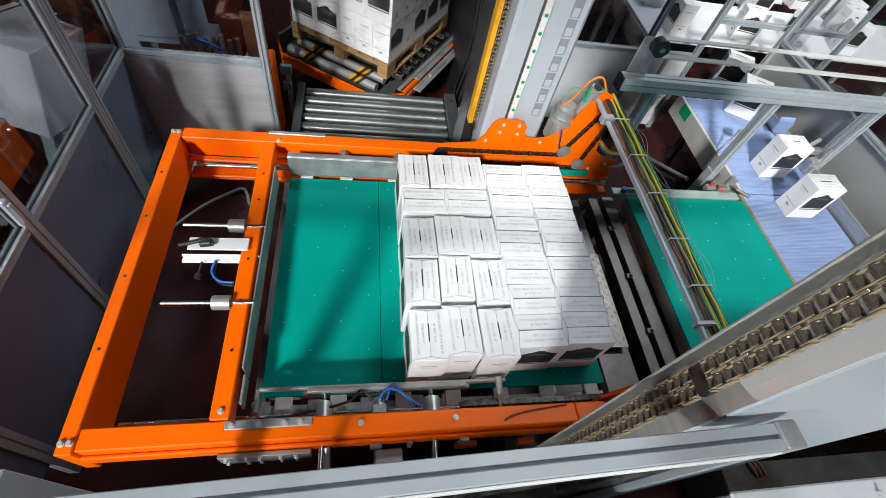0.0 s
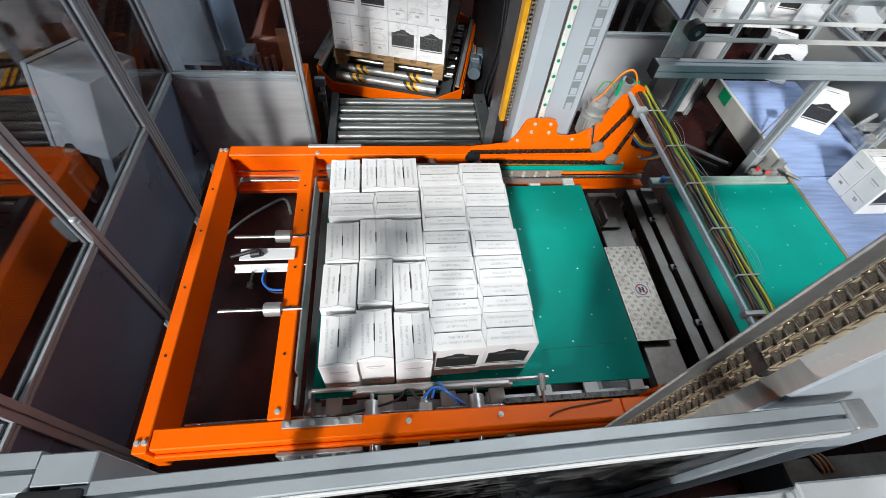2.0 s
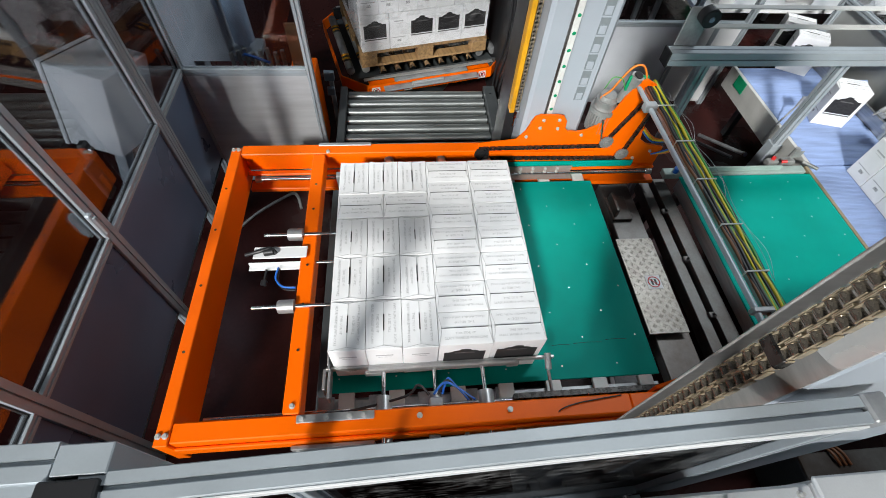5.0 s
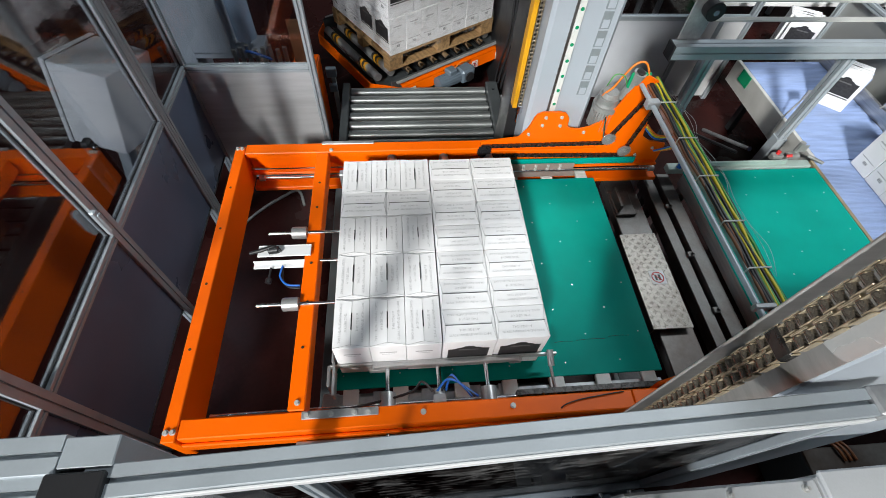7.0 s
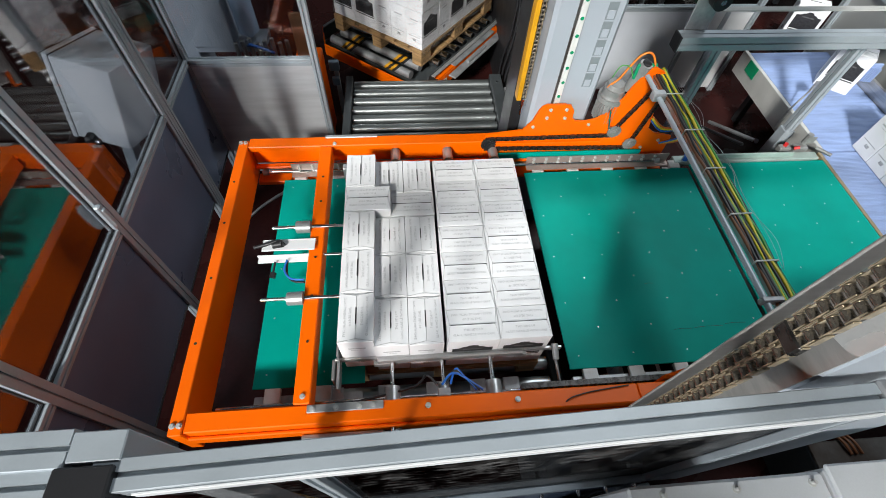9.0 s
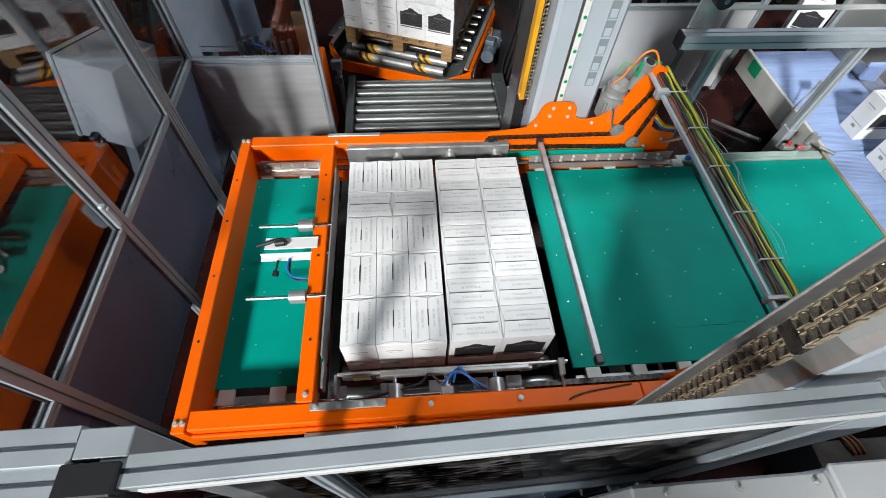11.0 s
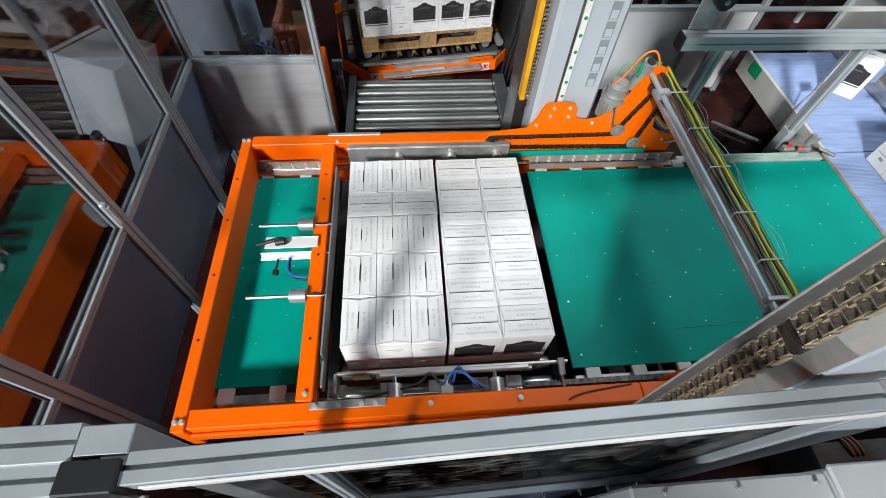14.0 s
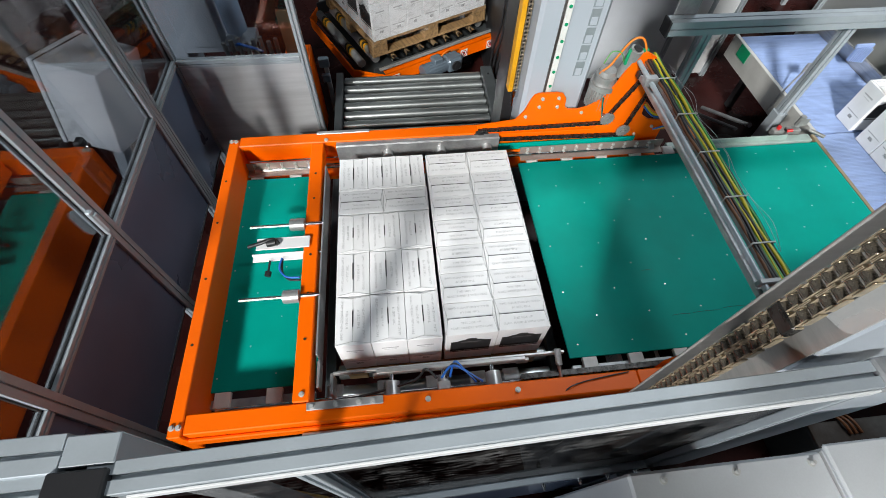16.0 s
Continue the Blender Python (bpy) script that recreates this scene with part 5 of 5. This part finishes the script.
part("lower_panel", blk(N(), 3.80, 3.82, -1.2, 2.40, FZ + 0.03, 0.43), mat("east_panel", (0.42, 0.43, 0.42), 0.38, 0.3, 0.05, 3, 200, 0.05), east)
for y in (-0.9, 0.15, 1.2, 2.36):
    bar("post", (3.785, y, FZ), (3.785, y, 1.8), east)
for y0, y1 in ((-0.87, 0.12), (0.18, 1.17), (1.23, 2.33)):
    bar("sash", (3.785, y0, 0.455), (3.785, y1, 0.455), east)
    bar("sash", (3.785, y0, 1.30), (3.785, y1, 1.30), east)
    pane((3.782, 3.788, y0, y1, 0.48, 1.27), PANE, east)


# ---- machines behind the fences ----
cab = thing("control_box", "white sheet metal control box on a post behind the smoked pane", "control box", (-1.807, 0.998, 0.60))
cab.rotation_euler = (radians(-12), radians(10), radians(-14))
part("box_body", blk(N(), -0.335, 0.0, 0.0, 0.42, -0.53, 0.0, 0.006), WHITEPAINT, cab)
part("door_lip", blk(N(), -0.366, -0.337, -0.004, 0.424, -0.54, 0.008, 0.004), WHITEPAINT, cab)
part("door_seal", blk(N(), -0.3368, -0.3352, 0.002, 0.418, -0.528, 0.003), BLACK, cab)
part("post_tube", blk(N(), -0.20, -0.12, 0.16, 0.24, -1.25, -0.53, 0.004), ALU, cab)


wrapper = thing("film_carriage", "stretch film roll on the carriage of a wrapping machine", "film carriage", (-1.42, 2.35, 0))
part("film_roll", cyl(cyl(N(), (0, 0, 0.05), (0, 0, 0.55), 0.085, 26), (0, 0, 0.0), (0, 0, 0.62), 0.03, 14), FILMROLL, wrapper, "pale blue film roll")
part("carriage", blk(blk(N(), -0.45, -0.12, -0.10, 0.18, -0.05, 0.60, 0.008), -0.45, 0.12, -0.1, 0.16, -0.09, -0.03, 0.006), COLUMN, wrapper)
part("mast", blk(N(), -0.60, -0.46, -0.05, 0.25, FZ, 3.2, 0.008), COLUMN, wrapper)
bm = N()
for i in range(8):
    cyl(bm, (-0.10 + i * 0.06, -0.14, -0.10), (-0.10 + i * 0.06, -0.14, 0.02 + 0.02 * (i % 3)), 0.018, 10)
part("fittings", bm, MOTORGREY, wrapper)
part("hose", tube(N(), smooth_path([(0.0, -0.15, 0.0), (0.05, -0.22, 0.05), (0.14, -0.2, 0.0), (0.2, -0.16, -0.06)]), 0.012), BLUE, wrapper)
arm2 = thing("wrapping_arm", "aluminium arm posts and copper-brown shield behind the pane", "machine arm")
part("arm_post", cyl(N(), (-0.86, 2.0, -0.15), (-0.98, 2.35, 1.4), 0.022, 12), ALU, arm2)
part("shield", blk(N(), -0.92, -0.78, 1.75, 1.77, FZ, 0.52, 0.003), mat("copper_brown", (0.35, 0.18, 0.10), 0.3, 0.7, 0.15), arm2)
part("orange_foot", blk(N(), -1.0, -0.80, 1.80, 2.1, FZ, 0.05, 0.01), ORANGE, arm2)
wall_dark = thing("machine_wall", "tall dark machine frame with grey sheets behind the turntable", "machine frame")
for x0, x1, y0, y1 in ((0.80, 0.86, 1.45, 3.6), (1.0, 1.06, 1.45, 2.44)):
    part("sheet", blk(N(), x0, x1, y0, y1, FZ, 2.0, 0.004), BLACK if x0 < 0.9 else DARKFRAME, wall_dark)
bm = N()
for i in range(6):
    tube(bm, smooth_path([(0.78, 1.7 + 0.12 * i, FZ + 0.02), (0.76, 1.72 + 0.12 * i, -0.3), (0.79, 1.7 + 0.1 * i, 0.2), (0.78, 1.8 + 0.1 * i, 0.9)]), 0.010)
part("cable_bunch", bm, BLACK, wall_dark)
part("bracket", blk(blk(N(), 0.66, 0.76, 1.50, 1.60, -0.10, -0.04, 0.005), 0.70, 0.73, 1.52, 1.56, -0.5, -0.1, 0.003), GALV, wall_dark)
lft = thing("photo_sensor_post", "grey sensor post beside the roller conveyor", "sensor post")
part("post_tube", blk(N(), -0.70, -0.665, 1.86, 1.895, FZ, 0.05, 0.003), GALV, lft)
part("sensor", blk(N(), -0.73, -0.65, 1.84, 1.88, 0.0, 0.08, 0.006), MOTORBLUE, lft)
part("sensor", blk(N(), -0.72, -0.66, 1.82, 1.855, -0.12, -0.05, 0.006), MOTORBLUE, lft)

# bottling hall clutter beyond the rear wall
random.seed(11)
for i in range(26):
    x, y = 2.9 + random.random() * 3.4, 3.0 + random.random() * 3.2
    ob = carton(i, None, False)
    tagged(ob, "white printed carton on a distant packing bench", "carton", "cartons on the benches")
    ob.matrix_basis = pose(x, y, 0.1, 0, 0, random.choice((0, 90, 20, 75)))
for i in range(3):
    bench = thing("packing_bench", "steel packing bench with pale top in the next bay", "bench", (0, 0, 0), "packing benches")
    part("bench_top", blk(N(), 2.8, 6.6, 2.85 + i * 1.25, 3.80 + i * 1.25, 0.06, 0.10, 0.004), WHITEPAINT, bench)
    for x in (2.9, 4.7, 6.5):
        for y in (2.9, 3.72):
            part("leg", blk(N(), x - 0.025, x + 0.025, y + i * 1.25 - 0.025, y + i * 1.25 + 0.025, FZ, 0.06, 0.003), ALU, bench)
filler = thing("filling_machine", "small stainless machine with green cover in the next bay", "machine", (1.55, 3.1, 0))
bm = N()
blk(bm, -0.35, 0.45, -0.1, 0.5, FZ, 0.0, 0.01)
for i in range(9):
    cyl(bm, (-0.3 + 0.085 * i, 0.1 + 0.1 * (i % 3), 0.0), (-0.3 + 0.085 * i, 0.12 + 0.1 * (i % 3), 0.10 + 0.05 * (i % 4)), 0.03, 12)
part("body", bm, MOTORGREY, filler)
part("cover", blk(N(), -0.3, -0.05, 0.3, 0.5, 0.1, 0.25, 0.02), GREEN, filler)

# white cabinet outside the near fence
nc = thing("electric_cabinet", "pale grey electric cabinet top with small screws beside the fence", "cabinet")
part("body", blk(N(), 0.45, 1.055, -1.75, -1.262, FZ, 0.775, 0.008), CABINETPAINT, nc)
part("cupboard", blk(blk(N(), 1.06, 1.95, -1.75, -1.255, FZ, 0.781, 0.008), 1.055, 1.96, -1.76, -1.247, 0.782, 0.80, 0.006), CABINETPAINT, nc)
for x, z in ((0.55, 0.775), (0.773, 0.775), (1.011, 0.775), (1.60, 0.80)):
    part("screw", cyl(cyl(N(), (x, -1.29, z), (x, -1.29, z + 0.002), 0.012, 12), (x, -1.29, z + 0.002), (x, -1.29, z + 0.016), 0.006, 8), ZINC, nc)


# floor things beyond the near column
duct = thing("cable_duct", "dark grey steel cable duct lying on the floor", "cable duct")
part("duct_body", blk(N(), 1.95, 3.5, -1.21, -1.06, FZ, -0.32, 0.006), DARKFRAME, duct)
part("duct_lid", blk(N(), 1.95, 3.5, -1.215, -1.055, -0.318, -0.305, 0.004), PITSTEEL, duct)
for k in range(3):
    one("floor_cable", tube(N(), smooth_path([(2.05 + 0.03 * k, -0.80, FZ + 0.012), (2.10 + 0.03 * k, -0.95, -0.45), (2.13 + 0.03 * k, -1.04, -0.30), (2.16 + 0.03 * k, -1.13, -0.295)]), 0.008), BROWNWIRE, "orange-brown cable looped over the duct", "cable")
FLOORYELLOW = mat("worn_floor_paint", (0.55, 0.33, 0.03), 0.6, 0, 0.2, 9, 60, 0.05, dirt=(0.2, 0.1, 0.04))
one("floor_mark", blk(N(), -0.9, 0.55, -0.028, 0.028, 0.001, 0.004), FLOORYELLOW, "worn yellow line painted on the floor", "floor mark", kind="structure").matrix_basis = pose(-1.13, -1.012, FZ, 0, 0, -15.5)


# ---- cartons on the blue belt ----
# run of one carton: seconds since it enters, x, y of its centre, turn
RUN = [(-1.2, 3.40, 2.25, 60), (0.2, 3.38, 1.80, 60), (1.0, 3.38, 1.55, 50), (1.5, 3.36, 1.47, 48), (2.0, 3.33, 1.40, 60), (2.3, 3.29, 1.32, 75), (2.6, 3.265, 1.20, 87),
       (2.8, 3.258, 1.07, 90), (3.0, 3.258, 0.965, 90), (3.3, 3.258, 0.86, 90), (3.6, 3.258, 0.735, 90), (4.0, 3.258, 0.70, 90), (5.4, 3.258, 0.655, 90)]
STARTS = (-5.55, -2.78, 0.0, 2.72, 5.50, 8.05, 12.8)
BELT_ROWS = []


def run_at(s):
    if s <= RUN[0][0]:
        return RUN[0][1:]
    for a_, b_ in zip(RUN, RUN[1:]):
        if s <= b_[0]:
            f = (s - a_[0]) / (b_[0] - a_[0])
            return tuple(u + (v - u) * f for u, v in zip(a_[1:], b_[1:]))
    return RUN[-1][1:]


for k, start in enumerate(STARTS):
    ob = carton(k + 1, None, True)
    tagged(ob, "white printed carton riding on the blue belt", "carton", "cartons on the belt")
    rows = []
    for i in range(65):
        t = i * 0.25
        x, y, a_ = run_at(t - start)
        rows.append([t, x, y, a_])
    BELT_ROWS.append((ob, rows))
# a carton that is caught up is pushed along by the one behind
for k in range(len(STARTS) - 2, -1, -1):
    mine, behind = BELT_ROWS[k][1], BELT_ROWS[k + 1][1]
    for r_, b_ in zip(mine, behind):
        if b_[3] > 80:
            r_[2] = min(r_[2], b_[2] - 0.168)
    for i in range(1, len(mine)):
        mine[i][2] = min(mine[i][2], mine[i - 1][2])
for ob, rows in BELT_ROWS:
    ob.matrix_basis = pose(rows[0][1], rows[0][2], 0, 0, 0, rows[0][3])


# ---- movements ----
DZ = [(0, .085), (.5, .082), (1, .072), (1.5, .062), (2, .056), (2.5, .048), (3, .041), (3.5, .035), (4, .030), (5.2, .017), (6.5, .006), (7, .001), (9, .003), (11.5, .010), (16, .012)]


def at_time(rows, t):
    for (a, va), (b, vb) in zip(rows, rows[1:]):
        if t <= b:
            return va + (vb - va) * max(0.0, t - a) / (b - a)
    return rows[-1][1]


SLIDE = [(0, .60), (.25, .505), (.5, .40), (.75, .28), (1, .166), (1.25, .092), (1.5, .045), (1.75, .022), (2, .010), (2.5, .004), (3, 0), (16, 0)]
SQUEEZE = [(0, 1), (2.4, 1), (2.95, 0), (16, 0)]
RIGHT = [(0, 0), (6.95, 0), (7.1, .02), (7.5, .19), (8.0, .41), (8.4, .60), (8.55, .64), (16, .64)]
LEFT = [(0, 0), (7.55, 0), (7.75, .03), (8.0, .10), (8.4, .21), (9.0, .40), (9.6, .60), (9.75, .63), (16, .63)]
DROP = {0: 9.45, 0.4: 9.35, 1: 8.62, 1.8: 8.35, 2: 7.95, 3: 7.32, 4: 7.98}
FALL = 0.055


def motions():
    walk(head, [(t, pose(0, 0, z)) for t, z in DZ])
    walk(plate_right, [(t, pose(x, 0, 0)) for t, x in RIGHT])
    walk(plate_left, [(t, pose(-x, 0, 0)) for t, x in LEFT])
    walk(left_clamp, [(t, pose(x, 0, 0)) for t, x in ((0, 0), (2.0, 0), (2.4, .03), (2.95, .085), (9.0, .085), (9.2, .05), (9.5, 0), (16, 0))])
    walk(near_clamp, [(t, pose(0, y, 0)) for t, y in ((0, -.665), (2.4, -.665), (2.95, -.585), (9.1, -.585), (9.8, -.665), (16, -.665))])
    walk(far_clamp, [(t, pose(0, y, 0)) for t, y in ((0, .672), (2.4, .672), (2.95, .59), (9.1, .59), (9.8, .742), (16, .742))])
    walk(sweep, [(t, pose(x, 0, z)) for t, x, z in ((0, 1.385, .60), (9.2, 1.385, .60), (9.6, 1.22, .25), (10.2, .85, .2), (11.0, .70, .2), (11.3, .92, .2), (11.5, 1.04, .2), (12.0, 1.305, .21), (12.2, 1.37, .26), (12.5, 1.43, .36), (12.8, 1.37, .50), (13.1, 1.29, .59), (16, 1.28, .60))])
    table_rows = [(i * 0.5, -80.7 * (i * 0.5 - 4.06)) for i in range(33)]
    walk(table, [(t, pose(TT[0], TT[1], 0, 0, 0, a)) for t, a in table_rows])
    walk(load, [(t, pose(TT[0], TT[1], 0, 0, 0, a)) for t, a in table_rows])
    times = sorted({t for t, _ in SLIDE + DZ} | {2.4, 2.7, 2.95, 6.7, 7.1})
    for i, (ob, (x, y, turn, col, grp)) in enumerate(zip(CARTONS, LAYER)):
        random.seed(100 + i)
        jx, jy, jr = random.uniform(-.006, .006), random.uniform(-.012, .012), random.uniform(-1.2, 1.2)
        drop = DROP[col] + random.uniform(-0.05, 0.05)
        rows = []
        ts = sorted({t for t in times if t < drop - 0.05 or t > drop + 0.3} | {drop - 0.02, drop + 0.10, drop + 0.16})
        for t in ts:
            s = at_time(SQUEEZE, t)
            dy = (0.085 * y if grp < 2 else 0.0) * s + jy * (0.3 + 0.7 * s)
            dx = at_time(SLIDE, t) + jx * s
            if col in (0, 1, 2) and grp == 0:
                dy += (-0.012, 0.004, -0.006)[col] * s
            fallen = min(1.0, max(0.0, (t - drop) / 0.10))
            z = at_time(DZ, t) * (1 - fallen) - FALL * fallen
            if grp == 2:
                dx += 0.005 * min(1.0, max(0.0, (t - 6.7) / 0.4))
            elif fallen:
                dx -= 0.009 * fallen
            if fallen:
                dy -= 0.005 * fallen
            rows.append((t, pose(x + dx, y + dy, z, 0, 0, turn + jr * s)))
        walk(ob, rows)
    for ob, rows in BELT_ROWS:
        walk(ob, [(t, pose(x, y, 0.0, 0, 0, a)) for t, x, y, a in rows])


motions()
